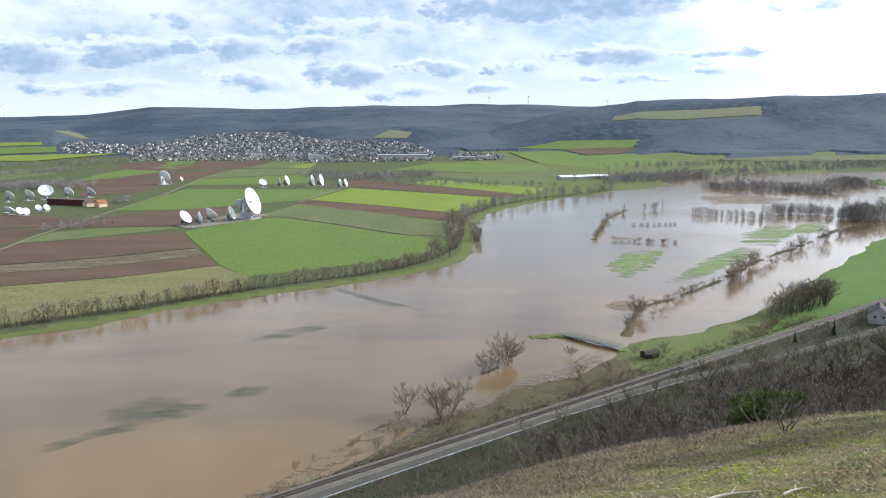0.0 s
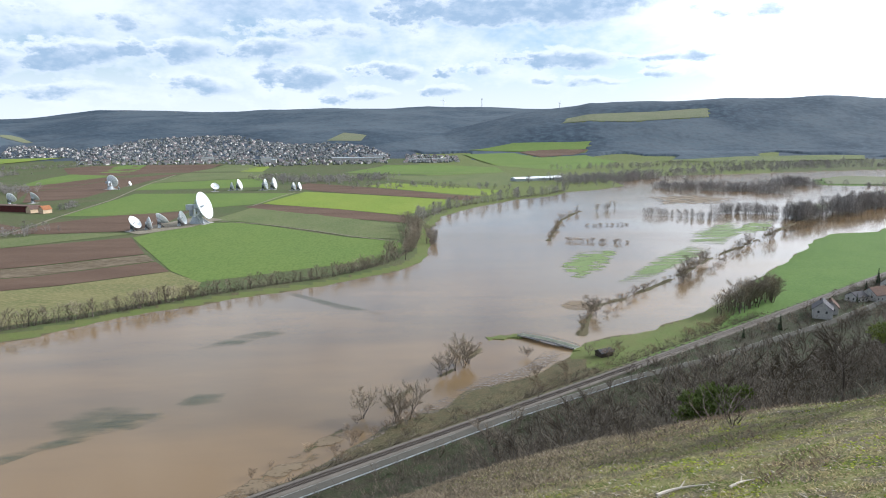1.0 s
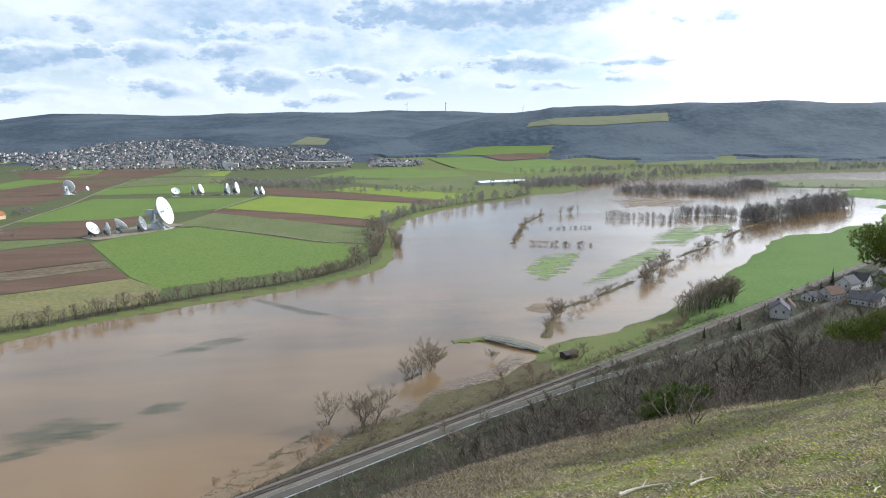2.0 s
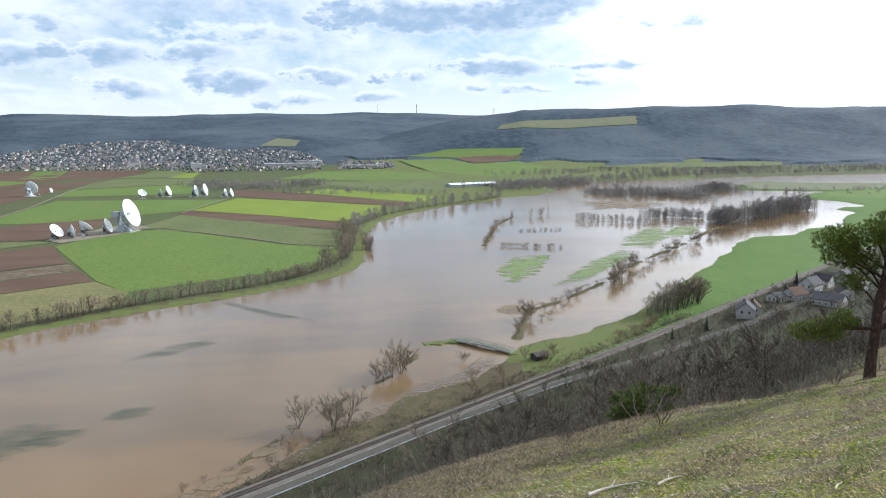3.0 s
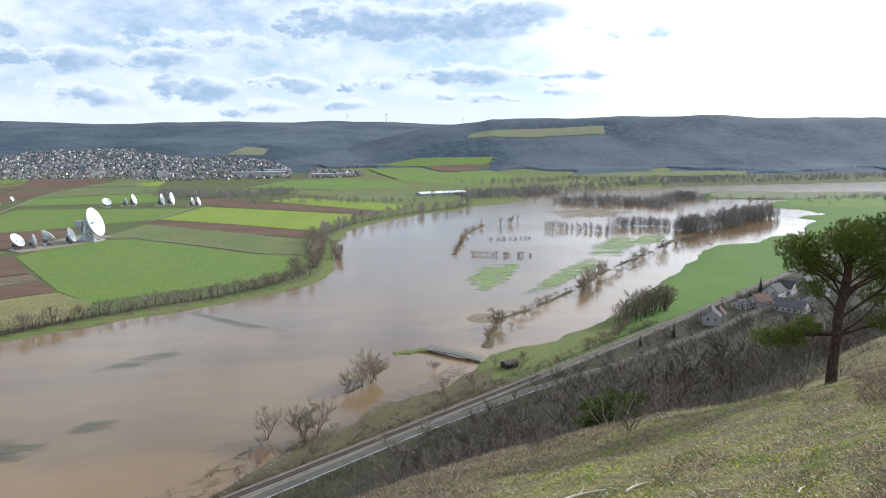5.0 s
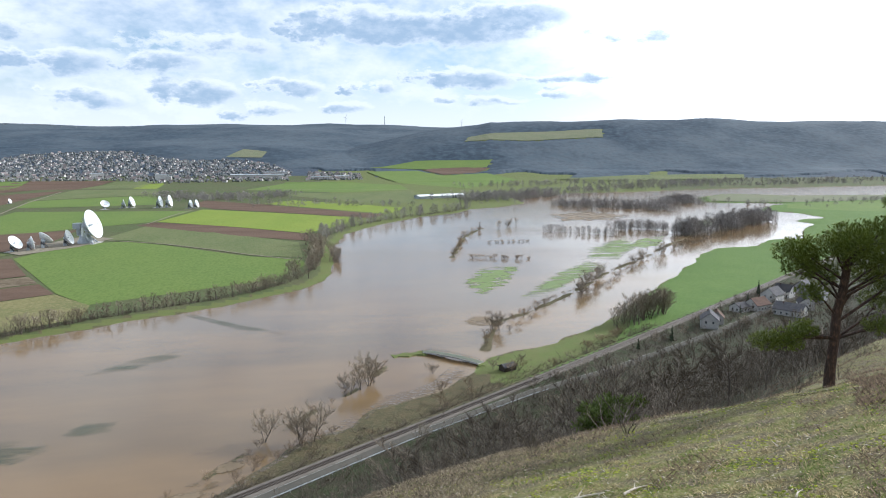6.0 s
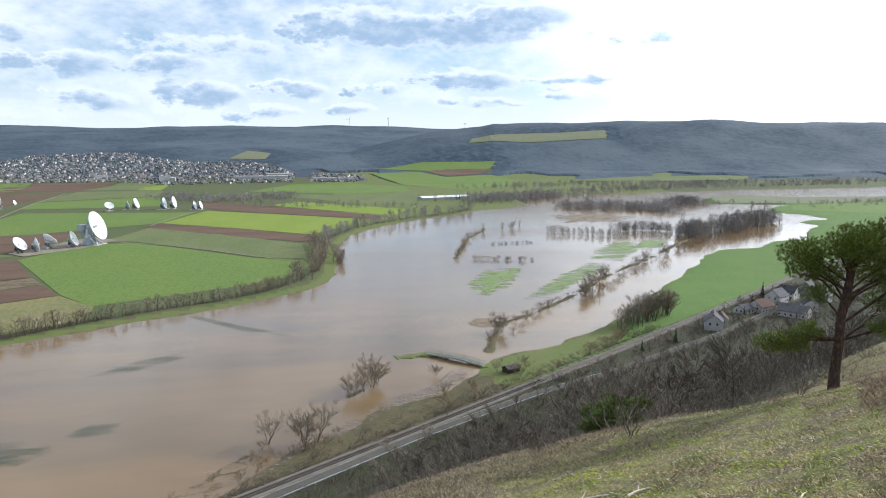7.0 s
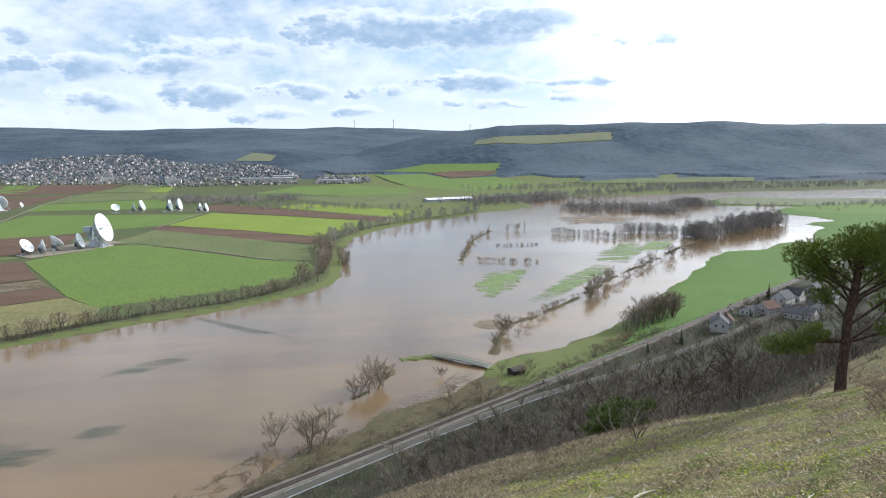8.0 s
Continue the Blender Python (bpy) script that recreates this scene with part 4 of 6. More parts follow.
# ---- the town on the far side: single houses in front, the rest joined ----
TOWN = [(-903, 2147), (-693, 2094), (-512, 2139), (-345, 2017), (-256, 2048), (-31, 2092), (-25, 2350), (-96, 2585), (-195, 2740), (-373, 2673),
        (-637, 2959), (-786, 3017), (-965, 2902), (-1009, 2747), (-1085, 2626), (-1004, 2375)]
QUARTERS = [(TOWN, 560), ([(-1251, 2404), (-1001, 2376), (-1101, 2642), (-1386, 2751)], 60), ([(17, 2089), (172, 2100), (183, 2271), (28, 2326)], 42)]
rng = random.Random(5)


def scatter(outline, count, apart):
    xs, ys = [p[0] for p in outline], [p[1] for p in outline]
    got, tries = [], 0
    while len(got) < count and tries < count * 60:
        tries += 1
        x, y = rng.uniform(min(xs), max(xs)), rng.uniform(min(ys), max(ys))
        if all((x - a) ** 2 + (y - b) ** 2 > apart * apart for a, b in got) and poly_dist(np.array([x]), np.array([y]), outline)[1][0]:
            got.append((x, y))
    return got


sites = [p for outline, n in QUARTERS for p in scatter(outline, n, 19)]
sites.sort(key=lambda p: p[1])
models = []
for w, d, e, r, roof_kind, words in ((10, 8, 4.0, 7.2, "roof_red", "plastered town house with a brown tiled roof"), (9.5, 8, 3.8, 7.0, "roof_grey", "white town house with a grey roof"),
                                     (12, 8.5, 4.6, 7.8, "roof_red", "larger town house with a red-brown roof")):
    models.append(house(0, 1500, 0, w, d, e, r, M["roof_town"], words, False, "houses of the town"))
front = sites[:230]
for k, (x, y) in enumerate(front):
    src = models[k % 3]
    m = pose(x, y, on_ground(x, y, -0.3), 0, 0, rng.choice((10, 25, 100, 115, 60, 150)) + rng.uniform(-8, 8))
    if k < 3:
        src.matrix_world = m
    else:
        copy_thing(src, m)
verts, fcs, idx = [], [], []
for x, y in sites[230:]:
    w, d, e, r = rng.uniform(8, 12), rng.uniform(7, 9), rng.uniform(3.6, 5.2), rng.uniform(6.6, 8.4)
    m = pose(x, y, on_ground(x, y, -0.4), 0, 0, rng.uniform(0, 180))
    roof_index = 1 if rng.random() < 0.4 else 2
    for bmx, mi in zip(house_shell(w, d, e, r), (0, roof_index)):
        base = len(verts)
        bmx.verts.index_update()
        verts += [tuple(m @ v.co) for v in bmx.verts]
        fcs += [tuple(base + v.index for v in f.verts) for f in bmx.faces]
        idx += [mi] * len(bmx.faces)
        bmx.free()
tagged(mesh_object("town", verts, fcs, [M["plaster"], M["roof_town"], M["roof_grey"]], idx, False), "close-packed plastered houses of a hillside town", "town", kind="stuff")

# taller blocks and halls in the town
for x, y, w, d, h, turn in ((-372, 2130, 30, 16, 17, 10), (-350, 2120, 26, 14, 13, 95), (-120, 2200, 150, 34, 9, 4), (-70, 2280, 70, 26, 8, 8), (-560, 2230, 34, 15, 12, 20), (60, 2140, 60, 22, 8, 0), (120, 2170, 44, 20, 7, 10)):
    hall = thing("hall", (x, y, on_ground(x, y, -0.5)), "white flat-roofed hall in the town", "hall", "", turn)
    bm = bmesh.new()
    box(bm, (w, d, h), (0, 0, h / 2))
    part("wall", bm, M["plaster"], hall)
    bm = bmesh.new()
    box(bm, (w + 0.8, d + 0.8, 0.5), (0, 0, h + 0.25))
    part("roof", bm, M["grey_steel"], hall)

# ---- trees, by rows in the plan: kind, height, how many, spread to either side, line ----
TREE_ROWS = [
    ("tree", 10.5, 58, 1.6, [(-255, 355), (-232, 373), (-211, 389), (-175, 415), (-143, 448), (-122, 466)]),
    ("tree", 10.5, 36, 1.8, [(-121, 467), (-87, 493), (-58, 509), (-35, 531), (-11, 564)]),
    ("tree", 16, 40, 8, [(-9, 568), (7, 617), (18, 697), (12, 788)]),
    ("tree", 12, 12, 6, [(28, 677), (31, 660), (29, 750)]),
    ("wood", 14, 56, 9, [(19, 823), (53, 923), (87, 983), (161, 1071), (231, 1133), (271, 1196)]),
    ("spread", 12.5, 6, 2.5, [(15, 300), (23, 306), (33, 321)]),
    ("spread", 14, 1, 0.5, [(-15, 258), (-13, 258)]),
    ("spread", 13, 3, 1.5, [(-4, 251), (4, 257)]),
    ("spread", 8.5, 1, 0.5, [(57, 325), (59, 325)]),
    ("shrub", 6, 4, 1.5, [(44, 287), (48, 291), (100, 320), (86, 327)]),
    ("shrub", 4.5, 9, 2.0, [(-24, 225), (-12, 240), (0, 250), (12, 262)]),
    ("shrub", 3, 12, 2, [(-52, 205), (-35, 227), (-19, 249), (-9, 263), (15, 300), (40, 346)]),
    ("spread", 9, 3, 3, [(105, 402), (108, 394)]),
    ("shrub", 5, 10, 3, [(93, 373), (103, 382), (131, 421), (164, 470), (139, 425), (120, 401)]),
    ("spread", 11, 9, 4, [(185, 471), (227, 545), (247, 564)]),
    ("spread", 12, 12, 5, [(280, 592), (329, 648), (413, 724), (490, 785)]),
    ("shrub", 5, 40, 3, [(182, 470), (218, 506), (303, 618), (429, 740), (544, 833)]),
    ("shrub", 3.5, 34, 1.5, [(92, 360), (113, 416), (145, 444), (199, 504), (250, 568), (313, 635)]),
    ("shrub", 6, 15, 4, [(138, 667), (178, 801), (206, 863), (225, 899)]),
    ("tree", 11, 5, 4, [(216, 890), (234, 902), (257, 905), (284, 948)]),
    ("shrub", 3.2, 13, 2, [(197, 772), (248, 773)]),
    ("shrub", 4.5, 17, 3, [(153, 670), (182, 658), (209, 650)]),
    ("wood", 9, 34, 4, [(291, 861), (331, 842), (360, 808)]),
    ("wood", 12, 52, 7, [(384, 863), (422, 863), (451, 845)]),
    ("wood", 17, 80, 16, [(440, 800), (478, 822)]),
    ("wood", 19, 120, 20, [(513, 830), (577, 885), (640, 922)]),
    ("tree", 16, 30, 7, [(178, 387), (203, 407), (226, 422)]),
    ("shrub", 4.5, 14, 3, [(140, 347), (160, 362), (180, 378)]),
    ("spread", 6, 2, 3, [(102, 330), (81, 319)]),
]
BELTS = [
    (13, 46, 24, [(-1490, 4130), (-1140, 4150)]),
    (12, 130, 14, [(447, 1249), (521, 1175), (598, 1106)]),
    
    (13, 260, 36, [(292, 1339), (387, 1410), (538, 1504)]),
    (12, 420, 40, [(383, 1756), (666, 1863), (990, 1867), (1352, 1896), (1671, 1908), (1951, 1933)]),
    (9, 260, 22, [(480, 1585), (703, 1625), (860, 1665), (1072, 1725), (1273, 1755), (1518, 1800)]),
    (11, 260, 34, [(437, 1166), (551, 1270), (567, 1150), (702, 1290), (736, 1238)]),
    (14, 60, 12, [(690, 1290), (710, 1250)]),
    (8, 70, 8, [(767, 1180), (829, 1210), (905, 1190), (1097, 1232), (1209, 1228)]),
    (7, 16, 14, [(860, 1120), (940, 1150), (1060, 1160)]),
    
    (11, 260, 40, [(-269, 1535), (-158, 1434), (-29, 1551)]),
    (10, 50, 14, [(-95, 1309), (15, 1290), (194, 1233)]),
    (12, 260, 40, [(-779, 1202), (-713, 1250), (-643, 1282)]),
    (9, 160, 22, [(-1257, 1952), (-1057, 2026), (-841, 2106)]),
    (10, 130, 20, [(-1025, 1588), (-911, 1646), (-897, 1796)]),
    (9, 24, 14, [(-404, 745), (-388, 767), (-367, 771)]),
    (8, 22, 8, [(-446, 1000), (-444, 1051)]),
    (12, 280, 36, [(297, 1311), (459, 1444), (792, 1685), (1102, 1844)]),
]

# ---- bare winter trees ----
M["bark"] = material("dark_bark", [(0.12, 0.10, 0.08), (0.16, 0.135, 0.11), (0.085, 0.07, 0.06)], (2, 0.2), random_tint=0.2)
M["twigs"] = material("bare_twigs", [(0.26, 0.21, 0.155), (0.20, 0.17, 0.13), (0.28, 0.25, 0.17)], (3, 0.4), random_tint=0.3, island=0.3)
M["twigs_red"] = material("reddish_twigs", [(0.26, 0.18, 0.12), (0.21, 0.16, 0.11), (0.28, 0.22, 0.14)], (3, 0.4), random_tint=0.3, island=0.3)
# twigs of the distant trees, greyed in the base colour to suggest haze
M["twigs_grey"] = material("haze_greyed_twigs", [(0.25, 0.225, 0.205), (0.20, 0.19, 0.18), (0.28, 0.25, 0.22)], (30, 3), island=0.3)
M["twigs_dark"] = material("dark_brush", [(0.155, 0.125, 0.095), (0.115, 0.098, 0.078), (0.17, 0.145, 0.105)], (3, 0.4), island=0.4)
M["ivy"] = material("dark_evergreen", [(0.025, 0.05, 0.02), (0.04, 0.07, 0.025), (0.03, 0.045, 0.02)], (1.5, 0.2), random_tint=0.25)


class Wood:
    """Collects tapered branches as one list of corners and faces."""

    def __init__(self):
        self.v, self.f = [], []

    def limb(self, a, b, ra, rb, sides):
        d = (b - a).normalized()
        side = d.cross(Vector((0.31, 0.77, 0.55))).normalized()
        other = d.cross(side)
        n = len(self.v)
        for p, r in ((a, ra), (b, rb)):
            if r <= 0:
                self.v.append(tuple(p))
                continue
            for k in range(sides):
                q = 2 * math.pi * k / sides
                self.v.append(tuple(p + side * (r * math.cos(q)) + other * (r * math.sin(q))))
        for k in range(sides):
            j = (k + 1) % sides
            self.f.append((n + k, n + j, n + sides) if rb <= 0 else (n + k, n + j, n + sides + j, n + sides + k))

    def mesh(self, name, mat):
        me = bpy.data.meshes.new(name)
        me.from_pydata(self.v, [], self.f)
        me.materials.append(mat)
        return me


def bare_tree(seed, tall, wide, stems=1, limbs=8, forks=5, twigs=6, fine=0.03, start=0.25, droop=0.0):
    """Meshes of the trunk with its limbs, and of the crown of twigs, for a tree of that height and half width."""
    r = random.Random(seed)
    trunk, crown = Wood(), Wood()

    def around(v, spread):
        return (v + Vector((r.uniform(-1, 1), r.uniform(-1, 1), r.uniform(-0.6, 1.0) - droop)) * spread).normalized()

    for k in range(stems):
        a = 2 * math.pi * (k + r.random()) / stems
        lean = Vector((math.cos(a), math.sin(a), 0)) * (0.05 if stems == 1 else 0.45 * wide / tall * 2)
        p, d, rad = Vector((math.cos(a), math.sin(a), 0)) * (0.0 if stems == 1 else 0.25), (Vector((0, 0, 1)) + lean).normalized(), 0.022 * tall / math.sqrt(stems)
        pts = [(Vector((p.x, p.y, -0.4)), rad * 1.35)]
        for i in range(6):
            p = p + d * (tall * 0.8 / 6)
            d = around(d, 0.17)
            pts.append((p.copy(), rad * (1 - 0.14 * (i + 1))))
        for (p0, r0), (p1, r1) in zip(pts, pts[1:]):
            trunk.limb(p0, p1, r0, r1, 6)
        for j in range(limbs):
            h = start + (0.98 - start) * (j + r.random()) / limbs
            i = min(int(h * 6), 5)
            q = pts[i][0].lerp(pts[i + 1][0], h * 6 - i)
            b = 2.4 * j + r.uniform(-0.6, 0.6)
            out = Vector((math.cos(b), math.sin(b), r.uniform(0.5, 1.7))).normalized()
            length = wide * (1.2 - 0.5 * h) * r.uniform(0.7, 1.15)
            mid = q + out * length * 0.5
            end = mid + around(out, 0.45) * length * 0.55
            lr = 0.30 * rad * (1.3 - h * 0.6)
            trunk.limb(q, mid, lr, lr * 0.65, 4)
            trunk.limb(mid, end, lr * 0.65, lr * 0.25, 4)
            for m in range(forks):
                f = r.uniform(0.25, 1.0)
                s = q.lerp(mid, f * 2) if f < 0.5 else mid.lerp(end, f * 2 - 1)
                dirn = around(out, 0.8)
                e = s + dirn * length * r.uniform(0.25, 0.55)
                crown.limb(s, e, fine * 1.7, fine * 0.8, 3)
                for t in range(twigs):
                    s2 = s.lerp(e, r.uniform(0.2, 1.0))
                    crown.limb(s2, s2 + around(dirn, 1.0) * tall * r.uniform(0.06, 0.15), fine, 0, 3)
    return trunk.mesh("trunk", M["bark"]), crown.mesh("crown", M["twigs"])


KINDS = {
    "tree": ([bare_tree(10 + k, 10, 3.1, 1 + k % 2, 11, 6, 7, 0.022, 0.1) for k in range(4)], "tall bare deciduous tree with grey-brown twigs", "tree"),
    "spread": ([bare_tree(20 + k, 10, 4.4, 2 + k % 2, 8, 9, 10, 0.018, 0.14) for k in range(4)], "bare spreading willow with several stems at the water", "tree"),
    "shrubby": ([bare_tree(30 + k, 10, 3.2, 2, 9, 6, 7, 0.024, 0.05) for k in range(3)], "bare bank tree with dense low twigs", "tree"),
    "shrub": ([bare_tree(40 + k, 10, 6.0, 5, 6, 5, 5, 0.03, 0.08) for k in range(3)], "low bare riverside shrub with reddish twigs", "shrub"),
}
for tr, cr in KINDS["shrub"][0]:
    cr.materials.clear()
    cr.materials.append(M["twigs_red"])


def plant(kind, x, y, tall, group="", label="", lift=0.0, turn=None, wide=1.0):
    models, words, category = KINDS[kind]
    tr, cr = models[rng.randrange(len(models))]
    ob = new(category)
    ob.empty_display_size = 0.5
    s = tall / 10
    ob.matrix_world = pose(x, y, max(on_ground(x, y), -0.9) + lift, 0, 0, rng.uniform(0, 360) if turn is None else turn) @ Matrix.Diagonal((s * wide, s * wide, s, 1))
    for name, me in (("trunk", tr), ("crown", cr)):
        o = new(name, me)
        o.parent = ob
    return tagged(ob, label or words, category, group)


def along(line, f):
    """The place at the fraction f of a line's length."""
    lens = [math.dist(a, b) for a, b in zip(line, line[1:])]
    want = f * sum(lens)
    for (a, b), n in zip(zip(line, line[1:]), lens):
        if want <= n or (a, b) == (line[-2], line[-1]):
            t = want / max(n, 1e-6)
            return a[0] + (b[0] - a[0]) * t, a[1] + (b[1] - a[1]) * t
        want -= n


for kind, tall, count, spread, line in TREE_ROWS:
    if kind == "wood":
        continue
    for k in range(count):
        x, y = along(line, (k + rng.uniform(0.1, 0.9)) / count)
        plant(kind, x + rng.gauss(0, spread * 0.5), y + rng.gauss(0, spread * 0.5), tall * rng.uniform(0.7, 1.2), "trees along the flood" if kind != "shrub" else "shrubs along the flood")


def joined(name, spots, models, mat, label, category):
    """Many plants joined into one object: spots hold x, y, height, width factor."""
    vs, fs, base = [], [], 0
    zs = np.maximum(height([p[0] for p in spots], [p[1] for p in spots]), -0.8)
    for z, (x, y, tall, wide) in zip(zs, spots):
        v, f = models[rng.randrange(len(models))]
        a, s = rng.uniform(0, 2 * math.pi), tall / 10
        c, sn = math.cos(a) * s * wide, math.sin(a) * s * wide
        out = np.empty_like(v)
        out[:, 0], out[:, 1] = v[:, 0] * c - v[:, 1] * sn + x, v[:, 0] * sn + v[:, 1] * c + y
        out[:, 2] = v[:, 2] * s + z
        vs.append(out)
        fs.append(f + base)
        base += len(v)
    tri = np.concatenate(fs)
    return tagged(mesh_object(name, np.concatenate(vs).tolist(), tri.tolist(), [mat], None, False), label, category, kind="stuff")


def light_tree(seed, n, sliver, wide=3.0, low=0.12):
    """A light plant of slender three-sided twigs, for thickets and far belts."""
    r, w = random.Random(seed), Wood()
    w.limb(Vector((0, 0, -0.5)), Vector((0.2, 0.1, 8.5)), 0.28, 0, 3)
    for k in range(n):
        h = r.uniform(low, 1.0)
        q = wide * math.sin(math.pi * min(1, 0.18 + 0.80 * h)) ** 0.7 * math.sqrt(r.random())
        a = r.uniform(0, 2 * math.pi)
        s = Vector((q * math.cos(a), q * math.sin(a), 9.6 * h))
        d = Vector((math.cos(a) * 0.5 + r.uniform(-0.6, 0.6), math.sin(a) * 0.5 + r.uniform(-0.6, 0.6), r.uniform(0.1, 1.1))).normalized()
        w.limb(s, s + d * r.uniform(0.8, 2.2), sliver, 0, 3)
    return np.array(w.v), np.array(w.f)


far_models = [light_tree(50 + k, 62, 0.19) for k in range(5)]
spots = [(along(line, rng.random()), tall, spread) for tall, count, spread, line in BELTS for _ in range(count)]
joined("far_trees", [(p[0] + rng.gauss(0, s * 0.5), p[1] + rng.gauss(0, s), t * rng.uniform(0.6, 1.2), rng.uniform(1.0, 1.7)) for p, t, s in spots],
       far_models, M["twigs_grey"], "belts of bare trees on the plain and along the flood", "trees")
wood_models = [light_tree(70 + k, 170, 0.085, 2.6, 0.10) for k in range(5)]
spots = []
for kind, tall, count, spread, line in TREE_ROWS:
    if kind == "wood":
        for k in range(count):
            x, y = along(line, (k + rng.uniform(0.0, 1.0)) / count)
            spots.append((x + rng.gauss(0, spread * 0.5), y + rng.gauss(0, spread * 0.5), tall * rng.uniform(0.7, 1.2), rng.uniform(0.8, 1.3)))
joined("flooded_trees", spots, wood_models, M["twigs_grey"], "rows of bare trees standing in the flood", "trees")
# undergrowth beneath the bank row
under_models = [light_tree(60 + k, 60, 0.16, 5.0, 0.02) for k in range(4)]
spots = []
for kind, tall, count, spread, line in TREE_ROWS[:5]:
    for _ in range(count * 7):
        x, y = along(line, rng.random())
        spots.append((x + rng.gauss(0, 1.6), y + rng.gauss(0, 1.6), rng.uniform(1.2, 3.4), 1.1))
joined("hedge_undergrowth", spots, under_models, M["twigs_dark"], "dark bramble undergrowth below the bank trees", "hedge")

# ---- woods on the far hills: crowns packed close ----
# haze is put into these woods' colours as cool, lifted blue-grey
M["woods"] = material("hazy_winter_woods", [(0.036, 0.053, 0.072), (0.078, 0.096, 0.112), (0.052, 0.072, 0.086)], (330, 26), bump=0.0, spread=0.55)
ico = bmesh.new()
bmesh.ops.create_icosphere(ico, subdivisions=1, radius=1.0)
crown_v = np.array([v.co[:] for v in ico.verts])
crown_f = np.array([[v.index for v in f.verts] for f in ico.faces])
ico.free()
np.random.seed(3)
# a canopy sheet of uneven crowns, which stops at clearings, fields and the town
wa, wr = np.radians(np.arange(-42, 52, 0.11)), np.arange(2050.0, 4620.0, 11.0)
WA, WR = np.meshgrid(wa, wr, indexing="ij")
WA, WR = WA + np.radians(np.random.uniform(-0.04, 0.04, WA.shape)), WR + np.random.uniform(-4, 4, WR.shape)
wx, wy = (WR * np.sin(WA)).ravel(), (WR * np.cos(WA)).ravel()
hh = far_hills(wx, wy)
rim = np.ones(len(wx))
keep = hh > np.maximum(np.where(wx > 0.1 * wy, 4, 22) + 16 * wav(wx, wy, 170, 4.0), 5)
for kind, label, outline in FIELDS:
    if max(p[1] for p in outline) > 2000:
        d0, ins = poly_dist(wx, wy, outline)
        keep &= ~(ins | (d0 < 16 * wav(wx, wy, 24, 3.0)))
        rim = np.minimum(rim, np.clip(d0 / 60, 0.2, 1))
for outline, _ in QUARTERS:
    d0, ins = poly_dist(wx, wy, outline)
    keep &= ~(ins | (d0 < 25))
    rim = np.minimum(rim, np.clip((d0 - 15) / 60, 0.2, 1))
stand = (6.5 + 2.5 * wav(wx, wy, 120, 6.0)) * rim
wz = height(wx, wy) - 0.6 + keep * (0.6 + stand + np.random.uniform(-0.55, 0.55, len(wx)))
wid = np.arange(len(wx)).reshape(WA.shape)
wq = np.stack([wid[:-1, :-1], wid[:-1, 1:], wid[1:, 1:], wid[1:, :-1]], -1).reshape(-1, 4)
wq = wq[keep[wq].any(1)]
used = np.unique(wq)
back = np.zeros(len(wx), np.int64)
back[used] = np.arange(len(used))
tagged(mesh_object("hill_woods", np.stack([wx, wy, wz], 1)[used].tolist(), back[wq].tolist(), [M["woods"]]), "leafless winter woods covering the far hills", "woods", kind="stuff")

# ---- brush on the hillside ----
def brush_plant(seed, stems, shoots, twigs, fine, wide=0.5):
    """A bare shrub ten units tall: bent stems from one root, with shoots and twigs."""
    r, w = random.Random(seed), Wood()

    def stray(v, amount):
        return (v + Vector((r.uniform(-1, 1), r.uniform(-1, 1), r.uniform(-0.7, 1.0))) * amount).normalized()

    for k in range(stems):
        a = 2 * math.pi * (k + r.random()) / stems
        p, d = Vector((0.5 * math.cos(a), 0.5 * math.sin(a), -0.4)), Vector((wide * math.cos(a), wide * math.sin(a), 1.0)).normalized()
        line = [p]
        step = r.uniform(1.9, 2.7)
        for i in range(4):
            p = p + d * step
            d = stray(d, 0.38)
            line.append(p)
        for i, (p0, p1) in enumerate(zip(line, line[1:])):
            w.limb(p0, p1, fine * (2.6 - 0.5 * i), fine * (2.1 - 0.5 * i), 3)
        for j in range(shoots):
            f = r.uniform(0.6, 3.999)
            s0 = line[int(f)].lerp(line[int(f) + 1], f % 1)
            d1 = stray((line[int(f) + 1] - line[int(f)]).normalized(), 0.85)
            e = s0 + d1 * r.uniform(1.2, 3.0)
            w.limb(s0, e, fine, 0, 3)
            for m in range(twigs):
                s1 = s0.lerp(e, r.uniform(0.25, 1.0))
                w.limb(s1, s1 + stray(d1, 0.9) * r.uniform(0.5, 1.4), fine * 0.75, 0, 3)
    tri = []
    for f in w.f:
        tri += [f] if len(f) == 3 else [(f[0], f[1], f[2]), (f[0], f[2], f[3])]
    return np.array(w.v), np.array(tri)


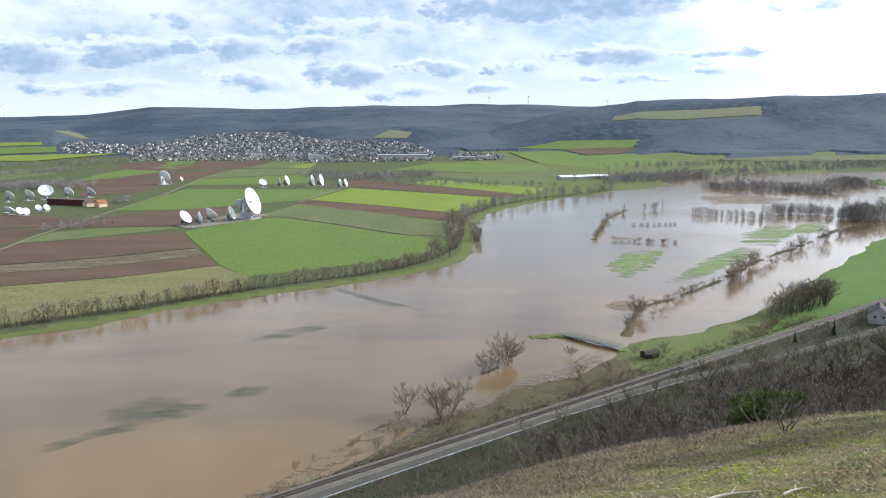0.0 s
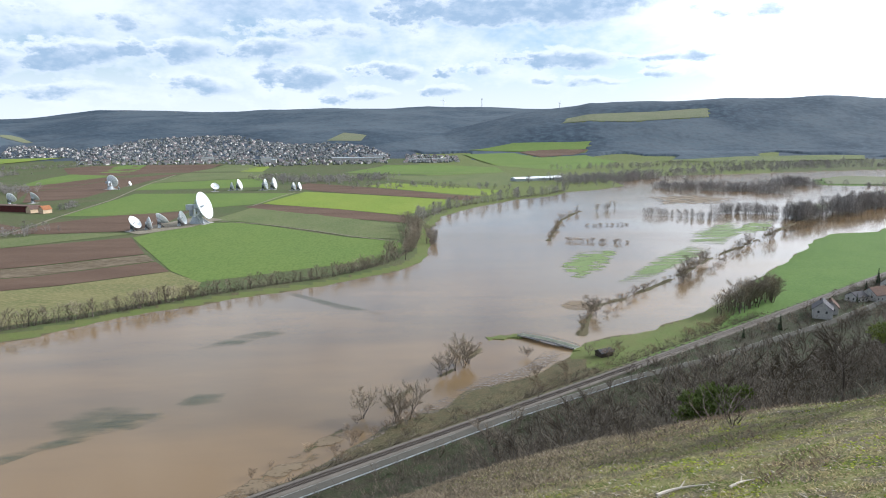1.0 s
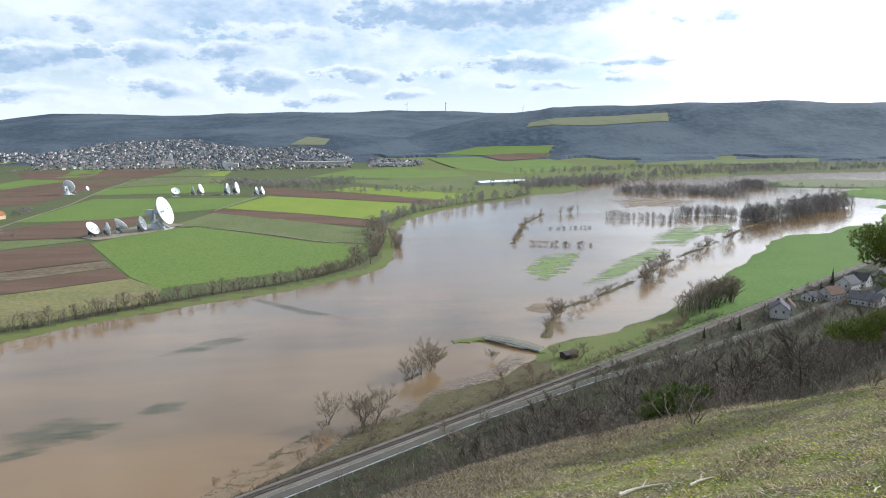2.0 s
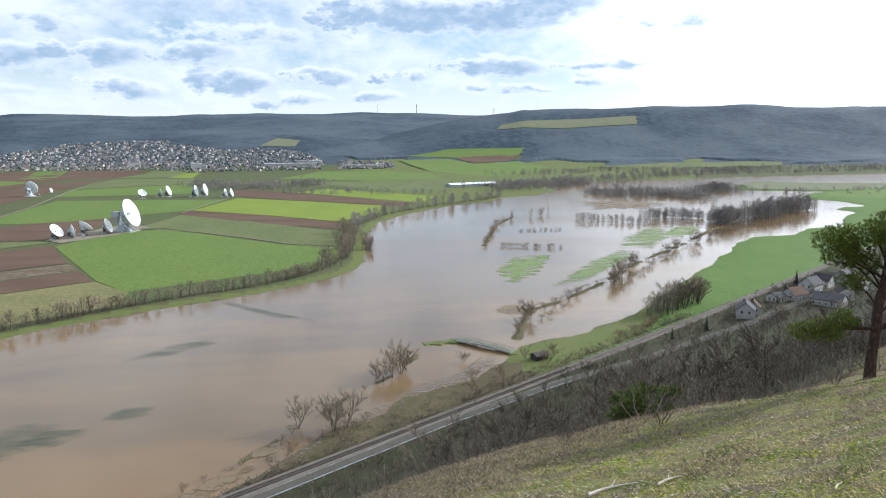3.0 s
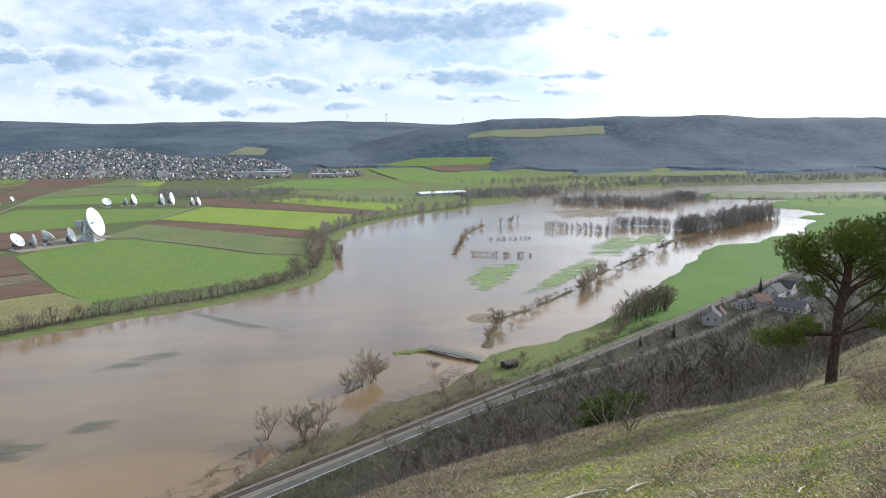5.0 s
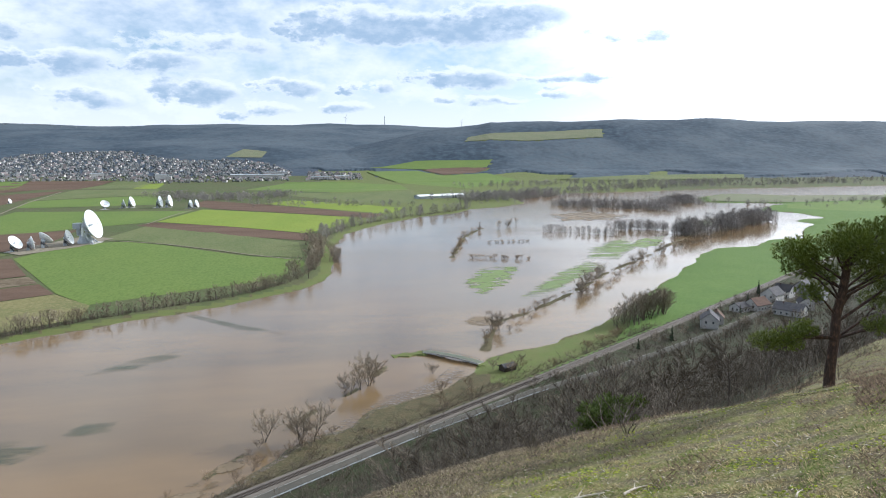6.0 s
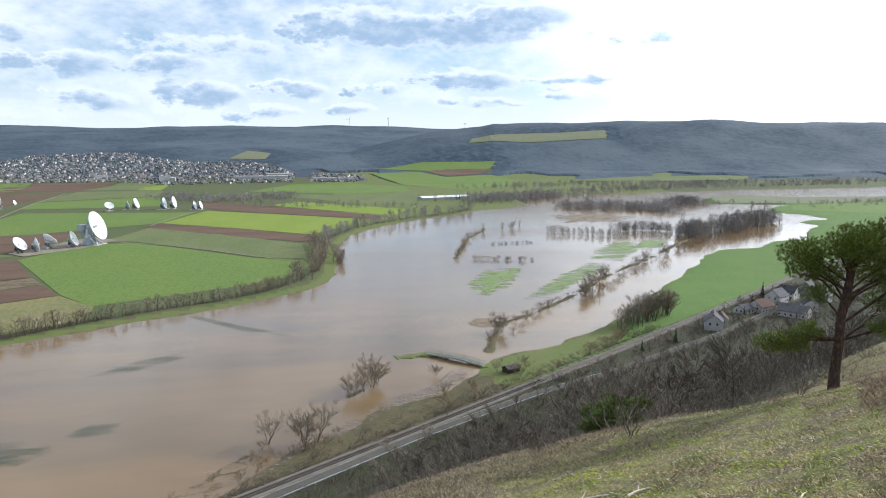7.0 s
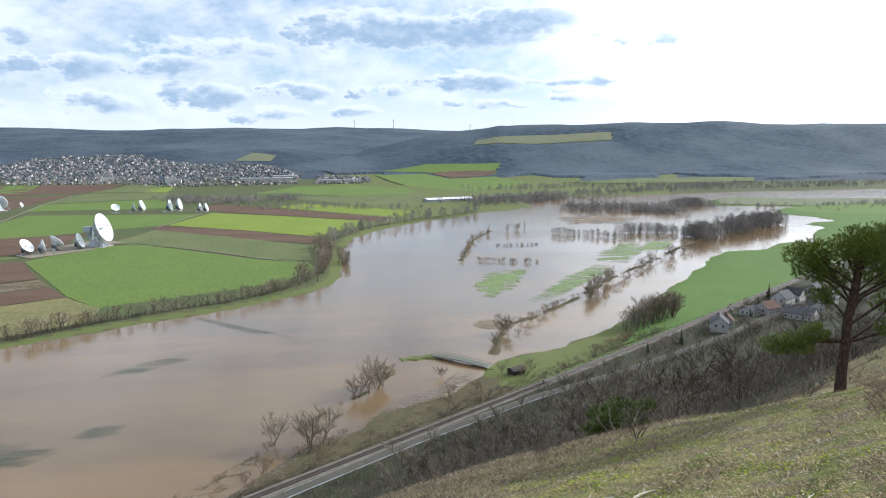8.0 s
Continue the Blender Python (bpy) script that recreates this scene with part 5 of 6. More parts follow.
near_models = [brush_plant(80 + k, 6, 10, 6, 0.024) for k in range(5)]
low_models = [brush_plant(95 + k, 4, 6, 2, 0.10, 0.7) for k in range(5)]
mid_models = [brush_plant(90 + k, 5, 8, 3, 0.06, 0.6) for k in range(5)]
rng2 = random.Random(11)
HAMLET = [(226, 372), (235, 379), (280, 408), (266, 405), (291, 391), (306, 430), (322, 440), (345, 452), (312, 405), (336, 425)]
near_spots, mid_spots, tree_spots = [], [], []
while len(mid_spots) < 1150 or len(near_spots) < 260:
    a, dist = radians(rng2.uniform(-3, 50)), math.exp(rng2.uniform(math.log(19), math.log(420)))
    x, y = dist * math.sin(a), dist * math.cos(a)
    s, d = rail_sd(x, y)
    road_d = road_line(float(s))[0]
    if d > 164 - rng2.random() * 5 or abs(d - road_d) < 4.2 or d < 5.5 or s > 520:
        continue
    if a < 0.13 and d > 152:
        continue
    if any(math.hypot(x - hx, y - hy) < 13 for hx, hy in HAMLET):
        continue
    if dist < 75:
        if len(near_spots) < 260:
            near_spots.append((x, y, rng2.uniform(1.2, 3.6), rng2.uniform(0.8, 1.4)))
    elif len(mid_spots) < 1150:
        mid_spots.append((x, y, rng2.uniform(2.0, 5.5), rng2.uniform(0.8, 1.3)))
joined("near_thicket", near_spots, near_models, M["twigs_dark"], "tangled bare thicket below the grassy crest", "thicket")
joined("hillside_thicket", mid_spots, mid_models, M["twigs_dark"], "bare brush covering the steep hillside", "thicket")
# evergreen bramble and ivy under the brush, along the foot of the hill
green_spots = []
while len(green_spots) < 330:
    s, d = rng2.uniform(-75, 130), road_line(0.0)[0] + 4.5 + 26 * rng2.random() ** 1.6
    if abs(d - road_line(s)[0]) > 4.0:
        p = rail_place(s, d, 0)
        green_spots.append((p.x, p.y, rng2.uniform(0.8, 2.4), rng2.uniform(1.0, 1.7)))
M["bramble"] = material("dull_green_bramble", [(0.075, 0.09, 0.05), (0.10, 0.105, 0.06), (0.06, 0.07, 0.042)], (3, 0.4), island=0.35)
joined("bramble_bank", green_spots, under_models, M["bramble"], "dull green brambles beside the road", "brambles")
# brush on the flat between the railway, the road and the gardens
flat_spots = []
while len(flat_spots) < 1100:
    s, d = rng2.uniform(-70, 440), 4.5 + 62 * rng2.random() ** 1.3
    gap = abs(d - road_line(s)[0])
    if gap < 3.3 or (150 < s < 195 and 0 < road_line(s)[0] + 9 - d < 9):
        continue
    p = rail_place(s, d, 0)
    if any(math.hypot(p.x - hx, p.y - hy) < 8.5 for hx, hy in HAMLET):
        continue
    top = 1.4 if d < road_line(s)[0] and s < 60 else (5.0 if 45 < s < 145 or s > 330 else 3.4)
    flat_spots.append((p.x, p.y, rng2.uniform(0.5, 1.0) * top, rng2.uniform(1.0, 1.6)))
joined("roadside_brush", flat_spots, low_models, M["twigs_dark"], "bare brush between the railway and the road", "brush")
# shrubs between the railway and the water
bank_spots = []
while len(bank_spots) < 850:
    s, d = rng2.uniform(-120, 260), -5.0 - abs(rng2.gauss(0, 5.5))
    p = rail_place(s, d, 0)
    if on_ground(p.x, p.y) > 0.1:
        bank_spots.append((p.x, p.y, rng2.uniform(0.7, 2.7), rng2.uniform(1.0, 1.6)))
joined("railway_bank_scrub", bank_spots, low_models, M["twigs_dark"], "brown scrub on the railway bank", "scrub")

KINDS["hill"] = ([bare_tree(100 + k, 10, 4.2, 1 + k % 2, 11, 7, 9, 0.028, 0.3) for k in range(4)], "dark crooked bare oak on the steep slope", "tree")
for tr, cr in KINDS["hill"][0]:
    cr.materials.clear()
    cr.materials.append(M["twigs_dark"])
HILL_TREES = [(8.6, 41, 6.5), (11.5, 38, 5.2), (14.5, 44, 7.0), (17, 52, 7.5), (20, 46, 6.0), (21.5, 60, 7.0), (24.5, 47, 6.0), (26, 62, 7.0), (28.5, 54, 6.0), (31, 70, 7.0),
              (33, 58, 5.5), (35.5, 66, 5.5), (37.5, 60, 5.0), (40, 72, 5.5), (16, 74, 7.0), (12.5, 62, 6.0), (9, 80, 6.0), (23, 84, 7.0), (29.5, 92, 7.0), (27, 108, 8.0),
              (19, 105, 7.0), (14, 120, 6.5), (32, 118, 7.5), (24, 135, 7.5), (29, 150, 8.0), (21, 165, 7.5), (26.5, 190, 8.0), (31.5, 170, 7.0), (34.5, 140, 7.0), (37, 110, 6.5)]
for a, dist, tall in HILL_TREES:
    x, y = dist * math.sin(radians(a)), dist * math.cos(radians(a))
    plant("hill", x, y, tall * rng2.uniform(0.9, 1.1), "oaks on the hillside", lift=-0.2)
for k in range(30):
    s = rng2.uniform(40, 380)
    p = rail_place(s, road_line(s)[0] + rng2.choice((-7, 8, 12, 18, 24)) + rng2.uniform(-2, 2), 0)
    plant("tree", p.x, p.y, rng2.uniform(5, 9), "trees by the road")
hamlet_spots = []
while len(hamlet_spots) < 190:  # trees and hedges close about the houses and along the road
    if len(hamlet_spots) < 90:
        hx, hy = rng2.choice(HAMLET)
        a, q = rng2.uniform(0, 6.28), rng2.uniform(8, 22)
        x, y = hx + q * math.cos(a), hy + q * math.sin(a)
    else:
        s = rng2.uniform(100, 330)
        p = rail_place(s, road_line(s)[0] + rng2.choice((-5.5, 5, 7, 10)) + rng2.uniform(-1.5, 1.5), 0)
        x, y = p.x, p.y
    s, d = rail_sd(x, y)
    if d > 5 and abs(d - road_line(float(s))[0]) > 3.2 and all(math.hypot(x - hx, y - hy) > 7.5 for hx, hy in HAMLET):
        hamlet_spots.append((x, y, rng2.uniform(3.0, 6.5), rng2.uniform(0.8, 1.3)))
joined("garden_thicket", hamlet_spots, mid_models + far_models, M["twigs_dark"], "bare garden trees and hedges round the houses", "hedge")
for s, d in ((-18, -9), (10, -11), (36, -10), (75, -8), (78, -14), (93, -10), (100, -16), (120, -9), (150, -7)):
    p = rail_place(s, d, 0)
    plant("shrub", p.x, p.y, rng2.uniform(2.5, 5.0), "shrubs on the railway bank")


# ---- evergreens ----
M["needles"] = material("pine_needles", [(0.20, 0.25, 0.05), (0.26, 0.30, 0.06), (0.14, 0.18, 0.045)], (0.6, 0.08), rough=0.5, thin=0.5, island=0.3)
M["juniper"] = material("juniper_needles", [(0.10, 0.145, 0.03), (0.14, 0.18, 0.04), (0.07, 0.10, 0.03)], (0.6, 0.08), rough=0.6, thin=0.4, island=0.35)
M["needles_dark"] = material("spruce_needles", [(0.022, 0.036, 0.018), (0.034, 0.05, 0.024)], (1.5, 0.2), rough=0.7)
M["pine_bark"] = material("scaly_pine_bark", [(0.085, 0.055, 0.042), (0.05, 0.038, 0.032), (0.13, 0.075, 0.05)], (0.4, 0.05), bump=0.8, stretch=(1, 1, 0.4))


def needle_cloud(wood, r, at, radius, tufts, length, width, flat=0.62):
    """Tufts of needles on short shoots, gathered round one place."""
    for _ in range(tufts):
        v = Vector((r.gauss(0, 1), r.gauss(0, 1), r.gauss(0, 1)))
        v = v.normalized() * (radius * r.random() ** 0.45)
        v.z *= flat
        p = at + v
        out = (v.normalized() + Vector((0, 0, 0.7)) + Vector((r.uniform(-1, 1), r.uniform(-1, 1), r.uniform(-1, 1))) * 0.5).normalized()
        wood.limb(p - out * length, p + out * length * 0.4, width * 0.7, 0, 3)
        for k in range(9):
            d = (out + Vector((r.uniform(-1, 1), r.uniform(-1, 1), r.uniform(-1, 1))) * 0.9).normalized()
            wood.limb(p, p + d * length * r.uniform(0.7, 1.2), width, 0, 3)


def pine_tree():
    """The old pine at the crest: x runs to the right of the view, z up."""
    r = random.Random(8)
    ob = thing("pine_tree", (12.05, 14.5, on_ground(12.05, 14.5, 0.28)), "gnarled old pine with reddish bark and a flat crown", "tree", turn=-10, scale=0.93)
    trunk = Wood()
    bole = [((0, 0, -0.8), 0.22), ((0.0, 0, 0.25), 0.175), ((0.05, 0, 0.9), 0.16), ((0.06, 0.02, 1.5), 0.155), ((0.16, 0.0, 2.1), 0.145), ((0.22, 0, 2.7), 0.13), ((0.22, 0.05, 3.05), 0.10), ((0.3, 0.05, 3.4), 0.05)]
    for (a, ra), (b, rb) in zip(bole, bole[1:]):
        trunk.limb(Vector(a), Vector(b), ra * 0.72, rb * 0.72, 12)
    part_mesh = new("trunk", trunk.mesh("trunk", M["pine_bark"]))
    part_mesh.parent = ob
    clumps = [(-1.15, 0.0, 3.10, 0.42), (-0.75, 0.3, 3.2, 0.42), (-0.3, -0.2, 3.3, 0.45), (0.3, 0.3, 3.45, 0.45), (0.9, -0.2, 3.6, 0.5), (0.2, -0.5, 3.35, 0.55), (-0.45, 0.4, 2.85, 0.42),
              (0.75, 0.5, 3.4, 0.6), (1.55, 0.1, 3.7, 0.55), (1.6, -0.3, 3.0, 0.6), (0.85, 0.2, 2.5, 0.42), (-0.65, -0.1, 2.15, 0.32), (-1.3, -0.3, 1.0, 0.38), (-1.75, -0.2, 0.95, 0.34),
              (-0.85, -0.2, 1.25, 0.30), (0.95, -0.3, 1.35, 0.32), (1.75, 0.4, 4.3, 0.42), (2.1, 0.2, 4.2, 0.6), (2.2, 0.0, 3.3, 0.6), (1.2, 0.2, 1.9, 0.4), (-0.2, 0.3, 2.5, 0.35), (0.4, 0.0, 2.95, 0.5),
              (0.95, -0.2, 2.95, 0.48), (1.45, 0.1, 2.4, 0.45), (2.0, 0.2, 2.6, 0.5), (-0.9, 0.1, 2.7, 0.36), (1.9, -0.1, 1.8, 0.4)]
    wood, leaf = Wood(), Wood()
    for x, y, z, q in clumps:
        root = min(max(z - 0.5 - 0.35 * abs(x), 0.95), 3.3)
        a = Vector((0.12, 0, root))
        b = a.lerp(Vector((x, y, z - 0.1)), 0.55) + Vector((0, 0, r.uniform(-0.1, 0.15)))
        e = Vector((x, y, z - 0.1))
        wood.limb(a, b, 0.036, 0.024, 6)
        wood.limb(b, e, 0.024, 0.008, 5)
        for _ in range(7):
            s = b.lerp(e, r.random())
            wood.limb(s, e + Vector((r.uniform(-1, 1), r.uniform(-1, 1), r.uniform(-0.6, 0.6))) * q * 0.9, 0.012, 0, 3)
        needle_cloud(leaf, r, Vector((x, y, z)), q * 1.2, int(620 * q), 0.085, 0.007)
    for name, w, mat in (("limb", wood, "pine_bark"), ("crown", leaf, "needles")):
        o = new(name, w.mesh(name, M[mat]))
        o.parent = ob
    return ob


pine_tree()


def evergreen_bush(x, y, wide, tall, label, seed):
    r = random.Random(seed)
    ob = thing("juniper_bush", (x, y, on_ground(x, y)), label, "shrub", turn=-12)
    stem, leaf = Wood(), Wood()
    for k in range(18):
        a, q = r.uniform(0, 6.28), wide * math.sqrt(r.random())
        at = Vector((q * math.cos(a), 0.5 * q * math.sin(a), tall * (0.35 + 0.6 * r.random() * (1 - 0.5 * q / wide))))
        stem.limb(Vector((0, 0, -0.2)), at, 0.05, 0.01, 5)
        needle_cloud(leaf, r, at, 0.42, 46, 0.15, 0.014, 0.4)
    for name, w, mat in (("stem", stem, "pine_bark"), ("foliage", leaf, "juniper")):
        o = new(name, w.mesh(name, M[mat]))
        o.parent = ob


evergreen_bush(9.35, 20.1, 1.2, 2.35, "spreading green juniper below the crest", 4)


def spruce(x, y, tall, label):
    r = random.Random(int(x * 7 + y))
    ob = thing("conifer", (x, y, on_ground(x, y)), label, "tree", "dark conifers by the houses")
    bm = bmesh.new()
    rod(bm, (0, 0, -0.2), (0, 0, tall * 0.95), 0.02 * tall, 0.01, 8)
    part("trunk", bm, M["bark"], ob)
    leaf = Wood()
    for k in range(420):
        h = r.random() ** 1.3
        q = (1 - h) * 0.19 * tall * r.uniform(0.5, 1.0) + 0.1
        a = r.uniform(0, 6.28)
        s = Vector((q * 0.3 * math.cos(a), q * 0.3 * math.sin(a), tall * (0.08 + 0.9 * h)))
        e = Vector((q * math.cos(a), q * math.sin(a), s.z - 0.25 * q))
        leaf.limb(s, e, 0.05 * tall * 0.35, 0, 3)
    o = new("crown", leaf.mesh("crown", M["needles_dark"]))
    o.parent = ob


for x, y, tall, words in ((303, 441, 12, "tall slim dark conifer in a garden"), (282, 421, 8, "small dark conifer beside the brown roof"), (189, 346, 9, "dark spruce at the road side"), (262, 398, 6, "low dark conifer near the outbuilding"),
                          (165, 335, 6, "young dark spruce above the road"), (300, 1418, 12, "dark conifer beside the long shed"), (294, 1412, 10, "dark conifer in front of the long shed")):
    spruce(x, y, tall, words)

# ---- turf on the crest ----
M["straw"] = material("dry_straw", [(0.38, 0.32, 0.17), (0.26, 0.21, 0.115), (0.50, 0.44, 0.28)], (0.7, 0.03), bump=0.0, thin=0.45, island=0.55)
M["crest_straw"] = material("grey_dead_grass", [(0.26, 0.215, 0.15), (0.19, 0.155, 0.115), (0.32, 0.27, 0.20)], (0.7, 0.03), bump=0.0, thin=0.4, island=0.55)
M["blade"] = material("short_green_grass", [(0.13, 0.18, 0.035), (0.10, 0.14, 0.04), (0.17, 0.20, 0.05)], (0.8, 0.05), bump=0.0, thin=0.45, island=0.45)
M["moss"] = material("yellow_green_moss", [(0.25, 0.27, 0.022), (0.18, 0.23, 0.025), (0.30, 0.30, 0.03)], (0.3, 0.02), bump=0.9, island=0.3)
M["forb"] = material("withered_forbs", [(0.18, 0.13, 0.095), (0.22, 0.17, 0.12), (0.13, 0.095, 0.075)], (0.5, 0.03), bump=0.0, thin=0.35, island=0.5)
M["stick"] = material("bleached_wood", [(0.52, 0.46, 0.38), (0.42, 0.37, 0.30), (0.58, 0.53, 0.46)], (0.2, 0.02), bump=0.2)


def turf_spots(count, near, far, seed, test):
    g = np.random.RandomState(seed)
    dist, a = np.exp(g.uniform(np.log(near), np.log(far), count)), np.radians(g.uniform(-20, 50, count))
    x, y = dist * np.sin(a), dist * np.cos(a)
    s, d = rail_sd(x, y)
    ok = test(x, y, d, g.rand(count))
    return x[ok], y[ok], height(x[ok], y[ok]), g


def blades(name, spots, low, high, width, lean, mat, label):
    """Single blades of grass, each a slender bent pair of triangles."""
    x, y, z, g = spots
    n = len(x)
    h, a, b = g.uniform(low, high, n), g.uniform(0, 6.28, n), g.uniform(0, 6.28, n)
    tip = lean * h * g.uniform(0.2, 1.3, n)
    w = width * g.uniform(0.6, 1.3, n)
    v = np.zeros((n, 4, 3))
    v[:, 0] = np.stack([x - w * np.cos(a), y - w * np.sin(a), z - 0.01], 1)
    v[:, 1] = np.stack([x + w * np.cos(a), y + w * np.sin(a), z - 0.01], 1)
    v[:, 2] = np.stack([x + 0.35 * tip * np.cos(b) + w * 0.7 * np.cos(a), y + 0.35 * tip * np.sin(b) + w * 0.7 * np.sin(a), z + 0.6 * h], 1)
    v[:, 3] = np.stack([x + tip * np.cos(b), y + tip * np.sin(b), z + h], 1)
    base = np.arange(n)[:, None] * 4
    f = np.concatenate([base + [0, 1, 2], base + [0, 2, 3]])
    return tagged(mesh_object(name, v.reshape(-1, 3).tolist(), f.tolist(), [mat], None, False), label, "grass", kind="stuff")


blades("dry_grass", turf_spots(400000, 3.0, 26, 1, lambda x, y, d, q: (d > 163) & (q < 0.12 + 0.8 * smooth(wav(x, y, 0.35, 3.0) * 1.4 + 0.1 + 0.5 * wav(x, y, 2.0, 1.0)))), 0.008, 0.034, 0.0014, 1.9, M["straw"], "short dry straw-coloured grass on the slope")
blades("crest_grass", turf_spots(420000, 6.0, 34, 2, lambda x, y, d, q: (d > 158) & (d < 172.5) & (q < smooth((172.5 - d) / 4.0) * 0.95)), 0.02, 0.085, 0.0009, 1.0, M["crest_straw"], "tall pale dead grass along the crest")
blades("green_grass", turf_spots(190000, 3.0, 24, 3, lambda x, y, d, q: (d > 167) & (q < 0.05 + smooth(wav(x, y, 0.5, 6.0) * 1.6 - 0.05))), 0.010, 0.035, 0.002, 1.5, M["blade"], "short green grass in patches on the slope")
blades("withered_forbs", turf_spots(90000, 3.5, 34, 4, lambda x, y, d, q: (d > 160) & (q < smooth(wav(x, y, 1.1, 9.0) * 1.6 - 0.1) + 0.35 * (d < 171))), 0.02, 0.07, 0.001, 1.2, M["forb"], "brown withered herbs among the grass")
blades("slope_grass", turf_spots(170000, 13.0, 60, 14, lambda x, y, d, q: (d > 150) & (d < 170.5 + 1.2 * wav(x, y, 1.5, 2.0) + 11 * smooth((x / y - 0.8) / 0.2)) & (q < smooth((x / y - 0.25) / 0.45))), 0.04, 0.11, 0.0015, 1.0, M["forb"], "tall withered grass on the slope below the crest")
low_spots = []
while len(low_spots) < 200:
    a, dist = radians(rng2.uniform(12, 50)), rng2.uniform(15, 55)
    x, y = dist * math.sin(a), dist * math.cos(a)
    d = rail_sd(x, y)[1]
    if 148 < d < 171.5 and math.hypot(x - 12, y - 14.5) > 0.9:
        low_spots.append((x, y, rng2.uniform(0.4, 1.1), rng2.uniform(0.9, 1.5)))
joined("crest_scrub", low_spots, mid_models, M["twigs_dark"], "low withered scrub round the pine", "scrub")
# moss cushions
x, y, z, g = turf_spots(36000, 3.0, 20, 5, lambda x, y, d, q: (d > 168) & (q < smooth(wav(x, y, 0.75, 12.0) * 2.2 - 0.1)))
size = g.uniform(0.008, 0.03, len(x))
jit = 1 + g.uniform(-0.25, 0.25, (len(x), 12, 3))
vs = crown_v[None] * jit * np.stack([size, size, size * 0.4], 1)[:, None] + np.stack([x, y, z + size * 0.05], 1)[:, None]
fs = crown_f[None] + (np.arange(len(x)) * 12)[:, None, None]
tagged(mesh_object("moss", vs.reshape(-1, 3).tolist(), fs.reshape(-1, 3).tolist(), [M["moss"]]), "cushions of yellow-green moss between the grass", "moss", kind="stuff")


def stick(x, y, length, turn, bend, thick, label):
    """A bleached fallen branch, bent and tapering, lying on the turf."""
    ob = thing("fallen_branch", (x, y, on_ground(x, y)), label, "branch", "bleached branches on the turf", turn)
    w = Wood()
    pts = []
    for k in range(7):
        u = k / 6 - 0.5
        px, py = u * length, bend * length * (0.25 - u * u)
        wx_, wy_ = x + px * math.cos(radians(turn)) - py * math.sin(radians(turn)), y + px * math.sin(radians(turn)) + py * math.cos(radians(turn))
        pts.append(Vector((px, py, on_ground(wx_, wy_) - on_ground(x, y) + 0.03 + 0.04 * (0.25 - u * u))))
    for k, (a, b) in enumerate(zip(pts, pts[1:])):
        w.limb(a, b, thick * (1 - k * 0.12), thick * (1 - (k + 1) * 0.12), 6)
    o = new("stem", w.mesh("stem", M["stick"]))
    o.parent = ob
    fork = Wood()
    fork.limb(pts[3], pts[3] + Vector((0.12, 0.10, 0.05)) * length * 2, thick * 0.5, 0, 5)
    o = new("fork", fork.mesh("fork", M["stick"]))
    o.parent = ob


for x, y, n, t, b, k, words in ((3.5, 8.3, 0.55, 5, 0.5, 0.016, "long bleached branch bent over the moss"), (3.75, 6.13, 0.16, 70, 0.4, 0.008, "short pale curved twig standing in grass"),
                                (4.2, 6.9, 0.14, 85, 0.1, 0.007, "short straight pale twig in grass"), (4.1, 8.0, 0.32, 20, 0.3, 0.012, "broken bleached branch on the slope"),
                                (3.0, 7.5, 0.25, 40, 0.2, 0.01, "thin bleached twig near the crest"), (4.9, 6.1, 0.18, 40, 0.2, 0.008, "small bleached twig among dry grass"),
                                (3.9, 4.85, 0.15, 30, 0.2, 0.007, "little pale twig on the bare turf"), (2.2, 8.6, 0.3, 15, -0.3, 0.010, "grey twig in the crest grass"), (6.6, 8.8, 0.22, 60, 0.2, 0.009, "pale twig below the pine")):
    stick(x, y, n * 1.25, t, b, k * 1.5, words)

# garden trees lightened to grey: their colour includes the haze over the town
M["garden"] = material("haze_greyed_garden", [(0.15, 0.16, 0.155), (0.18, 0.18, 0.17), (0.13, 0.145, 0.135)], (30, 3), island=0.3)
# gardens and trees among the town's houses
town_spots = []
for outline, n_ in QUARTERS:
    xs, ys = [p[0] for p in outline], [p[1] for p in outline]
    tx, ty = np.random.uniform(min(xs), max(xs), n_ * 9), np.random.uniform(min(ys), max(ys), n_ * 9)
    inn = poly_dist(tx, ty, outline)[1]
    town_spots += list(zip(tx[inn], ty[inn]))
tx, ty = np.array(town_spots).T
tz = height(tx, ty)
size = np.random.uniform(1.8, 4.2, len(tx))
jit = 1 + np.random.uniform(-0.3, 0.3, (len(tx), 12, 3))
vs = crown_v[None] * jit * np.stack([size, size, size * 0.95], 1)[:, None] + np.stack([tx, ty, tz + size * 0.7], 1)[:, None]
fs = crown_f[None] + (np.arange(len(tx)) * 12)[:, None, None]
tagged(mesh_object("garden_trees", vs.reshape(-1, 3).tolist(), fs.reshape(-1, 3).tolist(), [M["garden"]], None, False), "garden trees between the houses of the town, greyed for haze", "trees", kind="stuff")

